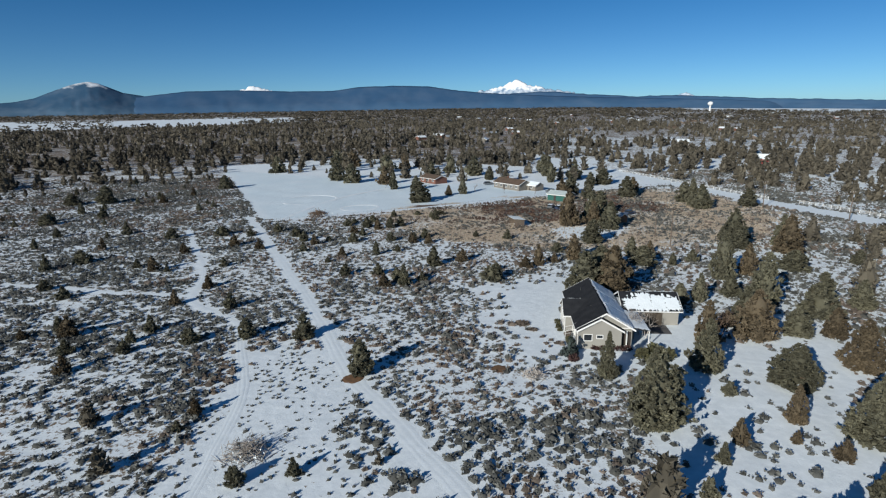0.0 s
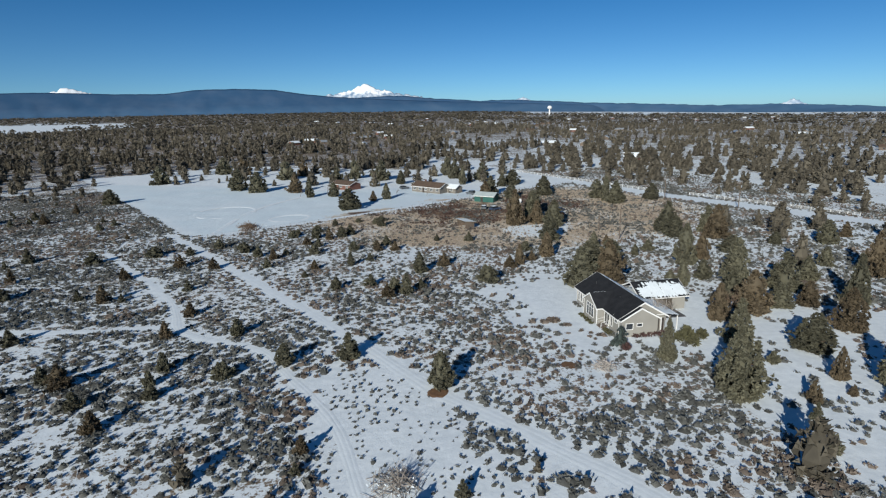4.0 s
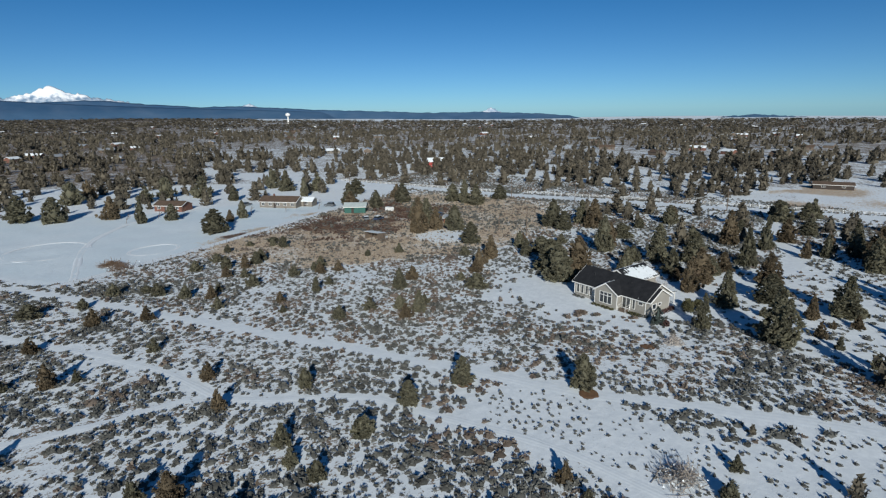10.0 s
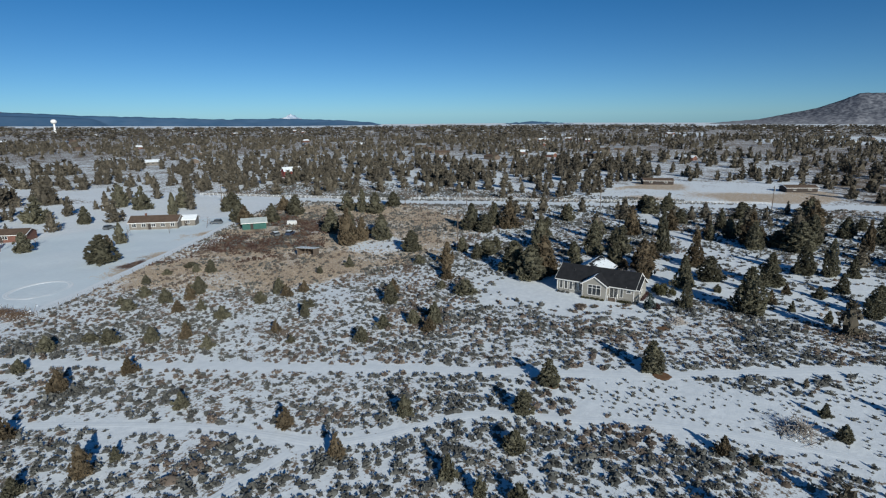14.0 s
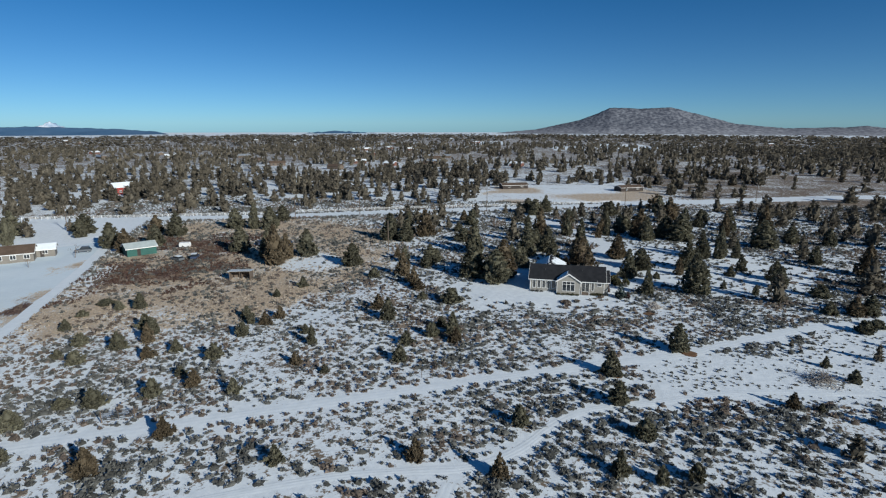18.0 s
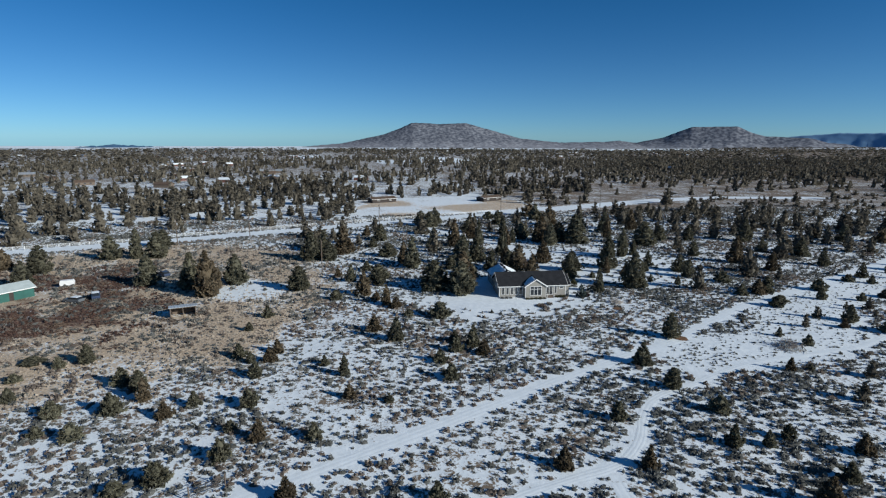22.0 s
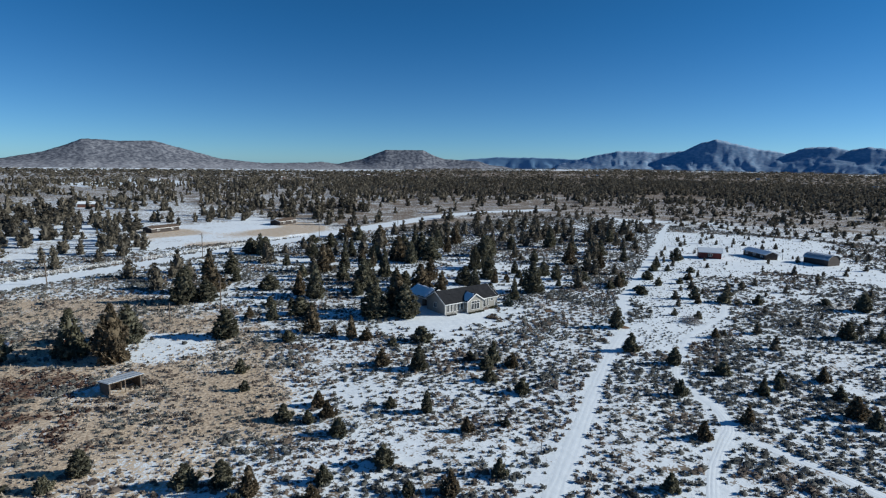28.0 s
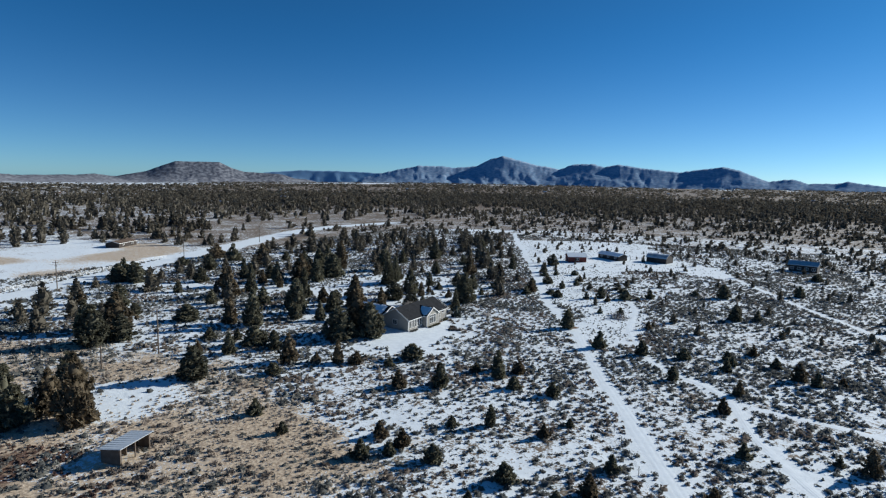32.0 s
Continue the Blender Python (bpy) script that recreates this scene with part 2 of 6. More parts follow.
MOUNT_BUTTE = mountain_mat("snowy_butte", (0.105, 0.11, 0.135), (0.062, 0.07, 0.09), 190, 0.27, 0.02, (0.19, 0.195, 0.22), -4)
# pale blue of range and far ridge is haze worked into the base colour
MOUNT_ROCK = mountain_mat("haze_blue_rocky_range", (0.225, 0.335, 0.48), (0.175, 0.27, 0.40), 235, 0.30, 0.018, (0.20, 0.275, 0.37), 0)
MOUNT_HAZE_PALE = mountain_mat("haze_pale_ridge", (0.20, 0.33, 0.49), (0.17, 0.29, 0.44), 900, 0.0, 0.006)


# ---- plan ----
def P(s):
    return [tuple(float(v) for v in e.split(",")) for e in s.split()]


FIELD = P("-140,362 -100,270 -61,184 -52,181 31,217 66,236 100,250 90,300 40,335 -60,400")
FIELD_OPEN = P("-128,335 -59,183 -52,181 31,217 66,236 30,258 -22,268 -60,296")
YARD = P("6,108 20,116 31,112 42,100 44,72 28,70 15,75 6,86")
EAST_YARD = P("30,72 44,92 62,82 75,70 80,40 50,20 25,30 22,55")
DRIFT = P("31,160 34,151 42,147 52,155 56,163 45,164 37,166")
BARN_FIELD = P("74,-122 35,-146 -1,-155 -20,-95 -46,-62 -52,-36 -40,-42 -16,-42 2,-8 -4,40 3,42 16,8 40,-48")
CLEARING = P("-28,40 -31,76 -34,90 -19,90 -9,66 2,44 8,20 -10,20")
PASTURE = P("75,-130 20,2 -3,56 -22,48 -38,0 -48,-45 -85,-95 -20,-150")
TAN = P("-26,190 -18,178 -16,164 -6,153 10,145 27,139 52,136 78,140 112,168 112,190 100,230 66,233 10,207")
BROWN = P("-4,200 7,191 17,182 4,173 10,169 25,179 34,172 48,184 60,178 78,192 72,229 34,214")
EAST_FIELD = P("166,100 180,52 190,22 238,10 262,60 250,110 200,118")
TRACK_A = P("-66,187 -57,169 -45,142.5 -37.5,126 -31,112 -25,98.5 -20,87.5 -15.5,76 -11.5,67.5 -6.5,59.5 -2.5,52.5 1,46.8 4,40 14,14 30,-24 52,-76 75,-128 90,-165")
TRACK_B = P("-78,168 -64,141 -58,129.5 -53.5,119 -51.3,110.5 -49.8,104 -45.5,98.6 -39.5,94.3 -35,89.5 -31.5,80 -26.5,66 -25,52 -24,40 -20,28")
TRACK_C = P("-95,115 -80,112 -66,108 -53,106")
TRACK_D = P("-94,56 -82,33 -68,2.6 -58,-22 -50,-42 -44,-56")
DRIVE = P("36,92 39,84 42,74 52,72 64,73 76,70 90,74 104,82 130,92 152,100")
ROAD = P("60,400 84,330 104,252 118,198 131,164 155,95 178,27 205,-45 218,-84 222,-125 208,-190")
FIELD_EDGE = P("-58,180 -27,191.5 0,203.5 31,218 66,236 100,249")
SPUR = P("66,236 50,246 40,262 20,280")


def inside(poly, x, y):
    r = np.zeros(x.shape, bool)
    for (ax, ay), (bx, by) in zip(poly, poly[1:] + poly[:1]):
        c = (ay > y) != (by > y)
        r ^= c & (x < (bx - ax) * (y - ay) / ((by - ay) or 1e-9) + ax)
    return r


def dist(line, x, y):
    d = np.full(x.shape, 1e9)
    for (ax, ay), (bx, by) in zip(line, line[1:]):
        ux, uy = bx - ax, by - ay
        t = np.clip(((x - ax) * ux + (y - ay) * uy) / (ux * ux + uy * uy), 0, 1)
        d = np.minimum(d, np.hypot(x - ax - t * ux, y - ay - t * uy))
    return d


def edge(poly, x, y):
    """Signed distance, positive inside."""
    d = dist(poly + poly[:1], x, y)
    return np.where(inside(poly, x, y), d, -d)


LATTICE = np.random.RandomState(5).rand(256, 256)


def vnoise(x, y, s):
    """Smooth value noise of cell size s, 0 to 1."""
    x, y = np.asarray(x, float) / s + 400, np.asarray(y, float) / s + 400
    i, j = np.floor(x).astype(int), np.floor(y).astype(int)
    u, v = x - i, y - j
    u, v = u * u * (3 - 2 * u), v * v * (3 - 2 * v)
    g = lambda a, b: LATTICE[a % 256, b % 256]
    return (g(i, j) * (1 - u) + g(i + 1, j) * u) * (1 - v) + (g(i, j + 1) * (1 - u) + g(i + 1, j + 1) * u) * v


CX, CY = -40.0, 110.0


def height(x, y):
    """The plain is level here and falls away far off."""
    r = np.hypot(np.asarray(x, float) - CX, np.asarray(y, float) - CY)
    fall = np.interp(np.degrees(np.arctan2(np.asarray(x, float) - CX, np.asarray(y, float) - CY)), (-60, 12, 45, 120, 150), (-8, -5, 40, 40, 0))
    return -fall * np.clip((r - 250) / 4400, 0, 1) ** 1.3


def azim(x, y):
    a = np.degrees(np.arctan2(x - CX, y - CY))
    return np.where(a < -90, a + 360, a)


def far_open(x, y):
    """Distant snow fields without trees."""
    r, a = np.hypot(x - CX, y - CY), azim(x, y)
    w = (vnoise(x, y, 160) - 0.5) * 500
    return (((a > -50) & (a < -14) & (r + w > 1300) & (r + w < 2300) & (vnoise(x, y, 200) > 0.35)) | ((a > 25) & (a < 128) & (r + w > 2800)) | ((a >= 128) & (a < 185) & (r + w > 3300) & (vnoise(x, y, 120) > 0.66))
            | ((a > 75) & (a < 104) & (r + w > 900) & (r + w < 1250) & (vnoise(x, y, 90) > 0.5)))


# ---- mesh helpers ----
def mesh_of(name, verts, faces, material, smooth=False):
    me = bpy.data.meshes.new(name)
    me.from_pydata([tuple(v) for v in verts], [], [tuple(f) for f in faces])
    me.materials.append(material)
    if smooth:
        me.shade_smooth()
    return me


def tri_mesh(name, v, f, material):
    """A mesh from arrays of corners and triangles."""
    me = bpy.data.meshes.new(name)
    me.vertices.add(len(v))
    me.vertices.foreach_set("co", np.asarray(v, np.float32).ravel())
    me.loops.add(len(f) * 3)
    me.loops.foreach_set("vertex_index", np.asarray(f, np.int32).ravel())
    me.polygons.add(len(f))
    me.polygons.foreach_set("loop_start", np.arange(0, len(f) * 3, 3, dtype=np.int32))
    me.update(calc_edges=True)
    me.materials.append(material)
    return me


def part(name, bm, material, parent, label=""):
    me = bpy.data.meshes.new(name)
    bm.to_mesh(me)
    bm.free()
    me.materials.append(material)
    ob = new(name, me)
    ob.parent = parent
    return tagged(ob, label)


def box(bm, x0, y0, z0, x1, y1, z1, bevel=0.0):
    vs = [bm.verts.new(c) for c in ((x0, y0, z0), (x1, y0, z0), (x1, y1, z0), (x0, y1, z0), (x0, y0, z1), (x1, y0, z1), (x1, y1, z1), (x0, y1, z1))]
    fs = [bm.faces.new([vs[i] for i in f]) for f in ((3, 2, 1, 0), (4, 5, 6, 7), (0, 1, 5, 4), (1, 2, 6, 5), (2, 3, 7, 6), (3, 0, 4, 7))]
    if bevel:
        bmesh.ops.bevel(bm, geom=list({e for f in fs for e in f.edges}), offset=bevel, segments=1, affect="EDGES")
    return bm


def boxes(*dims, bevel=0.0):
    bm = bmesh.new()
    for d in dims:
        box(bm, *d, bevel=bevel)
    return bm


def prism(profile, a, b, axis="y"):
    """A profile of (across, z) points drawn out from a to b along an axis."""
    bm = bmesh.new()
    put = (lambda p, s: (p[0], s, p[1])) if axis == "y" else (lambda p, s: (s, p[0], p[1]))
    r0, r1 = [bm.verts.new(put(p, a)) for p in profile], [bm.verts.new(put(p, b)) for p in profile]
    k = len(profile)
    for i in range(k):
        bm.faces.new((r0[i], r0[(i + 1) % k], r1[(i + 1) % k], r1[i]))
    bm.faces.new(r0[::-1])
    bm.faces.new(r1)
    bmesh.ops.recalc_face_normals(bm, faces=bm.faces)
    return bm


def tube(bm, a, b, r0, r1=None, n=7):
    a, b = Vector(a), Vector(b)
    r1 = r0 if r1 is None else r1
    q = (b - a).to_track_quat("Z", "Y").to_matrix()
    rings = [[bm.verts.new(p + q @ Vector((r * math.cos(2 * math.pi * i / n), r * math.sin(2 * math.pi * i / n), 0))) for i in range(n)] for p, r in ((a, r0), (b, r1))]
    for i in range(n):
        bm.faces.new((rings[0][i], rings[0][(i + 1) % n], rings[1][(i + 1) % n], rings[1][i]))
    bm.faces.new(rings[0][::-1])
    bm.faces.new(rings[1])
    return bm


def tubes(*rods, n=7):
    bm = bmesh.new()
    for r in rods:
        tube(bm, *r, n=n)
    return bm


def thing(name, m, label, category, group="", kind=""):
    ob = new(name)
    ob.matrix_world = m
    return tagged(ob, label, category, group, kind)


# ---- ground ----
def spaced(lo, hi, step, far):
    inner = list(np.arange(lo, hi + step / 2, step))
    up, d = [], step
    while inner[-1] + sum(up) < far:
        d *= 1.22
        up.append(d)
    out = [inner[-1] + s for s in np.cumsum(up)]
    down = [inner[0] - s for s in np.cumsum(up)]
    return np.array(down[::-1] + inner + out)


def build_ground():
    gx, gy = spaced(-170, 250, 2.2, 4900), spaced(-160, 360, 2.2, 5000)
    X, Y = np.meshgrid(gx, gy)
    X, Y = X.ravel(), Y.ravel()
    near = np.clip(1 - (np.hypot(X - CX, Y - CY) - 250) / 100, 0, 1)
    lane = np.minimum.reduce([dist(k, X, Y) - w for k, w in ((TRACK_A, 3.0), (TRACK_B, 2.4), (TRACK_C, 1.4), (TRACK_D, 1.6), (DRIVE, 2.4), (FIELD_EDGE, 2.0), (SPUR, 1.8), (ROAD, 4.5))])
    rough = np.clip(lane / 2.5, 0, 1) * near
    Z = height(X, Y) + rough * ((vnoise(X, Y, 7) - 0.5) * 0.2 + (vnoise(X, Y, 2.4) - 0.5) * 0.14)
    nx, ny = len(gx), len(gy)
    i = (np.arange(ny - 1)[:, None] * nx + np.arange(nx - 1)[None, :]).ravel()
    f = np.concatenate([np.stack([i, i + 1, i + nx + 1], 1), np.stack([i, i + nx + 1, i + nx], 1)])
    wob = (vnoise(X, Y, 5) - 0.5) * 6 + (vnoise(X, Y, 16) - 0.5) * 10
    soft = lambda d, w: np.clip(d / w + 0.5, 0, 1)
    clean = np.zeros(len(X))
    for poly, amount in ((FIELD, 1), (YARD, 1), (EAST_YARD, 0.85), (CLEARING, 0.55), (PASTURE, 0.2), (BARN_FIELD, 0.85), (EAST_FIELD, 0.2)):
        clean = np.maximum(clean, amount * soft(edge(poly, X, Y) + wob * (0.15 if poly is FIELD else 1), 4))
    clean = np.maximum(clean, soft(7 - dist(ROAD, X, Y), 3))
    clean = np.maximum(clean, 0.9 * soft(1.5 - np.minimum(dist(TRACK_A, X, Y), dist(TRACK_B, X, Y) + 0.5), 1.5))
    clean = np.maximum(clean, soft(3 - dist(DRIVE, X, Y) + wob * 0.2, 2))
    r = np.hypot(X - CX, Y - CY)
    clean = np.maximum(clean, np.where((r > 330) & far_open(X, Y), 0.95, 0))
    clean = np.maximum(clean, np.where((X > 60) & (r < 330) & ((X < 150) | (Y > 30)), 0.36 * (vnoise(X, Y, 30) > 0.35), 0))
    tan = soft(edge(TAN, X, Y) + 3 + wob * 1.6, 16) * (0.74 + 0.5 * vnoise(X, Y, 7))
    tan = np.maximum(tan, 1.0 * soft(edge(EAST_FIELD, X, Y) + wob + 2, 10) * np.clip(vnoise(X, Y, 25) * 1.5 + 0.1, 0, 0.95))
    brown = soft(edge(BROWN, X, Y) + wob * 1.6, 12) * (0.10 + 1.15 * vnoise(X, Y, 6) + 0.5 * vnoise(X, Y, 2.6))
    brown = np.maximum(brown, soft(edge(TAN, X, Y) - 3, 8) * (X > 62) * 0.5)
    tan *= 1 - 0.7 * soft(edge(DRIFT, X, Y) + wob * 0.5, 4)
    brown *= 1 - 0.9 * soft(edge(DRIFT, X, Y) + wob * 0.5, 4)
    clean = np.maximum(clean, 0.65 * soft(edge(DRIFT, X, Y) + wob * 0.5, 4))
    tan *= 1 - soft(5 - dist(ROAD, X, Y), 2)
    farwood = (np.clip((r - 130) / 160, 0, 1) + 0.6 * np.clip((r - 250) / 150, 0, 1)) * (1 - clean)
    farwood *= np.where((azim(X, Y) > 122), np.where(r < 330, 0.25, np.where(r < 600, 0.9, 1.3)), 1)
    farwood *= np.where((azim(X, Y) > 18) & (azim(X, Y) <= 122), np.where(r < 560, 0.3, 0.72), 1)
    far_brush = soft(X - 165 + wob, 30) * soft(22 - Y + wob, 30) * soft(560 - r, 120) * (r > 190)
    farwood = np.maximum(farwood, far_brush * (0.6 + 1.6 * vnoise(X, Y, 14)))
    me = tri_mesh("ground", np.stack([X, Y, Z], 1), f, ground_material())
    at = me.attributes.new("cover", "FLOAT_COLOR", "POINT")
    at.data.foreach_set("color", np.stack([clean, tan, brown, farwood], 1).astype(np.float32).ravel())
    # open field: weight of a darker, bluer snow colour standing for sky reflection
    tint_at = me.attributes.new("field_sky_tint", "FLOAT", "POINT")
    tint_at.data.foreach_set("value", (soft(edge(FIELD_OPEN, X, Y) + wob * 0.3, 6) * (0.55 + 0.45 * vnoise(X, Y, 9))).astype(np.float32))
    me.shade_smooth()
    tagged(new("ground", me), "level high-desert ground with patchy snow, soil and dry grass", "ground", kind="structure")


def ground_material():
    m = bpy.data.materials.new("desert_ground")
    m.use_nodes = True
    n, l = m.node_tree.nodes, m.node_tree.links
    b = n["Principled BSDF"]
    b.inputs["Roughness"].default_value, b.inputs["Specular IOR Level"].default_value = 0.75, 0.2
    tc = n.new("ShaderNodeTexCoord")
    at = n.new("ShaderNodeAttribute")
    at.attribute_name = "cover"
    sep = n.new("ShaderNodeSeparateColor")
    l.new(at.outputs["Color"], sep.inputs[0])

    def noise_at(scale, detail=4, rough=0.6):
        t = n.new("ShaderNodeTexNoise")
        t.inputs["Scale"].default_value, t.inputs["Detail"].default_value, t.inputs["Roughness"].default_value = scale, detail, rough
        l.new(tc.outputs["Object"], t.inputs["Vector"])
        return t.outputs["Fac"]

    def ramp(v, a, c):
        r = n.new("ShaderNodeMapRange")
        r.interpolation_type = "SMOOTHSTEP"
        r.inputs["From Min"].default_value, r.inputs["From Max"].default_value = a, c
        l.new(v, r.inputs["Value"])
        return r.outputs[0]

    def math_(op, p, q):
        k = n.new("ShaderNodeMath")
        k.operation = op
        for s, v in zip(k.inputs, (p, q)):
            if isinstance(v, (int, float)):
                s.default_value = v
            else:
                l.new(v, s)
        return k.outputs[0]

    def mix(f, p, q):
        k = n.new("ShaderNodeMix")
        k.data_type = "RGBA"
        for s, v in ((k.inputs["Factor"], f), (k.inputs["A"], p), (k.inputs["B"], q)):
            if isinstance(v, tuple):
                s.default_value = (*v, 1)
            else:
                l.new(v, s)
        return k.outputs["Result"]

    mid, small, big, grain = noise_at(0.55), noise_at(2.2), noise_at(0.06), noise_at(9, 2)
    snow = mix(ramp(noise_at(0.8), 0.3, 0.75), (0.725, 0.775, 0.81), (0.835, 0.88, 0.91))
    # sky reflection put into the open field's snow colour, darker and bluer
    field_sky_tint = n.new("ShaderNodeAttribute")
    field_sky_tint.attribute_name = "field_sky_tint"
    snow = mix(field_sky_tint.outputs["Fac"], snow, mix(mid, (0.62, 0.72, 0.78), (0.70, 0.79, 0.84)))
    soil = mix(small, (0.10, 0.075, 0.055), (0.27, 0.21, 0.15))
    straw = mix(ramp(small, 0.35, 0.65), (0.325, 0.24, 0.168), (0.67, 0.545, 0.395))
    litter = mix(ramp(small, 0.35, 0.65), (0.05, 0.03, 0.024), mix(ramp(mid, 0.45, 0.62), (0.16, 0.092, 0.066), (0.36, 0.26, 0.175)))
    # how bare the snow is: more under brush and by patches
    patch = math_("ADD", math_("MULTIPLY", mid, 0.5), math_("ADD", math_("MULTIPLY", small, 0.35), math_("MULTIPLY", big, 0.3)))
    patch = math_("SUBTRACT", patch, math_("MULTIPLY", sep.outputs[0], 0.22))
    bare = ramp(math_("ADD", patch, math_("MULTIPLY", at.outputs["Alpha"], 0.07)), 0.58, 0.66)
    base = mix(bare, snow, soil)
    tan_f = ramp(math_("ADD", math_("ADD", math_("SUBTRACT", sep.outputs[1], 1.15), math_("MULTIPLY", grain, 0.4)), math_("ADD", small, math_("MULTIPLY", mid, 0.6))), 0.54, 0.76)
    base = mix(tan_f, base, straw)
    brown_f = ramp(math_("ADD", math_("SUBTRACT", sep.outputs[2], 0.95), math_("ADD", small, math_("MULTIPLY", mid, 0.6))), 0.54, 0.70)
    base = mix(brown_f, base, litter)
    l.new(base, b.inputs["Base Color"])
    bp = n.new("ShaderNodeBump")
    bp.inputs["Strength"].default_value, bp.inputs["Distance"].default_value = 0.6, 0.12
    l.new(math_("ADD", mid, math_("MULTIPLY", grain, 0.3)), bp.inputs["Height"])
    l.new(bp.outputs["Normal"], b.inputs["Normal"])
    return m


build_ground()


def smooth_line(pts, step=1.5):
    p = np.array(pts)
    out = []
    for i in range(len(p) - 1):
        a, b, c, d = p[max(i - 1, 0)], p[i], p[i + 1], p[min(i + 2, len(p) - 1)]
        k = max(int(np.linalg.norm(c - b) / step), 2)
        for s in np.arange(k) / k:
            out.append(0.5 * (2 * b + (c - a) * s + (2 * a - 5 * b + 4 * c - d) * s ** 2 + (3 * b - a - 3 * c + d) * s ** 3))
    return np.array(out + [p[-1]])


def ribbon(name, pts, width, section, material, label, category, rag=0.4, lift=0.0):
    """A track along a line; section: (across -1..1, height)."""
    c = smooth_line(pts)
    t = np.gradient(c, axis=0)
    t /= np.linalg.norm(t, axis=1)[:, None]
    nrm = np.stack([-t[:, 1], t[:, 0]], 1)
    rs = np.random.RandomState(len(pts))
    v, k = [], len(section)
    for i in range(len(c)):
        w = width / 2 * (1 + rag * (vnoise(c[i, 0] * 1.0, c[i, 1], 3.0) - 0.5))
        for a, z in section:
            q = c[i] + nrm[i] * a * w + nrm[i] * (rs.rand() - 0.5) * rag * 0.12
            v.append((q[0], q[1], float(height(q[0], q[1])) + z + lift + (rs.rand() - 0.5) * 0.005))
    f = [(i * k + j, i * k + j + 1, (i + 1) * k + j + 1, (i + 1) * k + j) for i in range(len(c) - 1) for j in range(k - 1)]
    return tagged(new(name, mesh_of(name, v, f, material, True)), label, category, kind="structure")


RUTS = [(-1, 0.004), (-0.7, 0.022), (-0.55, 0.022), (-0.45, 0.017), (-0.32, 0.017), (-0.22, 0.024), (0, 0.026), (0.22, 0.024), (0.32, 0.017), (0.45, 0.017), (0.55, 0.022), (0.7, 0.022), (1, 0.004)]
ribbon("track", TRACK_A, 2.4, RUTS, PACKED, "straight snow-packed vehicle track through sagebrush", "track")
ribbon("track", TRACK_B, 1.4, RUTS, PACKED, "winding snow-covered two-rut track through sagebrush", "track", 0.5)
ribbon("track", TRACK_C, 1.7, RUTS, PACKED, "faint snow-covered side track through sagebrush", "track", 0.6)
ribbon("track", TRACK_D, 1.7, RUTS, PACKED, "faint snow-covered track to the cabin", "track", 0.6)
ribbon("driveway", DRIVE, 4.0, RUTS, PACKED, "snow-covered driveway with wheel ruts to the house", "driveway", 0.4)
ribbon("track", FIELD_EDGE, 3.2, RUTS, PACKED, "snow-packed lane along the edge of the field", "track", 0.3)
ribbon("track", SPUR, 2.6, RUTS, PACKED, "snow-packed lane to the ranch house", "track", 0.3)
ribbon("road", ROAD, 7.5, RUTS, PACKED, "straight snow-packed country road with pale shoulders", "road", 0.15, 0.05)


# ---- distant ridges ----
def ridge(name, prof, material, label, r0=4560.0, depth=420.0, rough=0.12, base=-52.0, seed=1, cols=90, spurs=0.35, skirt=1.3):
    """A range of hills with a crest given as (azimuth, height), with spurs and gullies, seen far off."""
    az = np.array([p[0] for p in prof])
    hz = np.array([p[1] for p in prof])
    a = np.linspace(az[0], az[-1], cols)
    crest = np.interp(a, az, hz)
    jag = (vnoise(a * 40 + seed * 7, a * 0 + seed, 12) - 0.5) * rough * 60 + (vnoise(a * 40, a * 0 + seed, 5) - 0.5) * rough * 40
    pad = max(cols // 16, 2)
    wide = np.convolve(np.pad(crest, pad, mode="edge"), np.ones(2 * pad + 1) / (2 * pad + 1), mode="valid")
    q, arc = np.radians(a), np.radians(a) * r0
    fall = np.minimum(1, 22.0 * np.minimum(np.arange(cols), cols - 1 - np.arange(cols)) / cols)
    rows = [k / 22 for k in range(23)] + [1.12, 1.3, 1.45]
    v = []
    for t in rows:
        r = r0 + depth * (t - 1)
        X, Y = -60 + r * np.sin(q), 110 + r * np.cos(q)
        if t <= 1:
            h, top = t ** skirt, wide + (crest - wide) * t ** 2 + jag * t ** 9
            up = (t - 1) * depth * 0.8 + seed * 40
            bend = (vnoise(arc, up, 90) - 0.5) * 120 + (vnoise(arc + 500, up, 34) - 0.5) * 40
            n = 0
            for cell, amount in ((150, 0.42), (62, 0.36), (30, 0.2)):
                n = n + amount * (1 - np.abs(2 * vnoise(arc + bend, up * 0.8 + bend * 0.3, cell) - 1))
            h = h + (n - 0.62) * spurs * 4 * t * (1 - t)
        else:
            h, top = max(0.0, 1 - (t - 1) * 2.25), crest + jag
        z = base + (top - base) * fall * np.maximum(h, 0)
        v += list(zip(X, Y, z))
    f = [(k * cols + i, k * cols + i + 1, (k + 1) * cols + i + 1, (k + 1) * cols + i) for k in range(len(rows) - 1) for i in range(cols - 1)]
    return tagged(new(name, mesh_of(name, v, f, material, True)), label, "mountain", kind="structure")


ridge("mountain", P("-39,80 -36.7,96 -35.2,120 -33.5,175 -32.2,212 -31.2,227 -30.4,216 -28.7,155 -26.8,127 -24,60"), MOUNT_CONE, "cone mountain on the horizon, coloured dark haze blue", 4500, rough=0.03, seed=2, spurs=0.07)
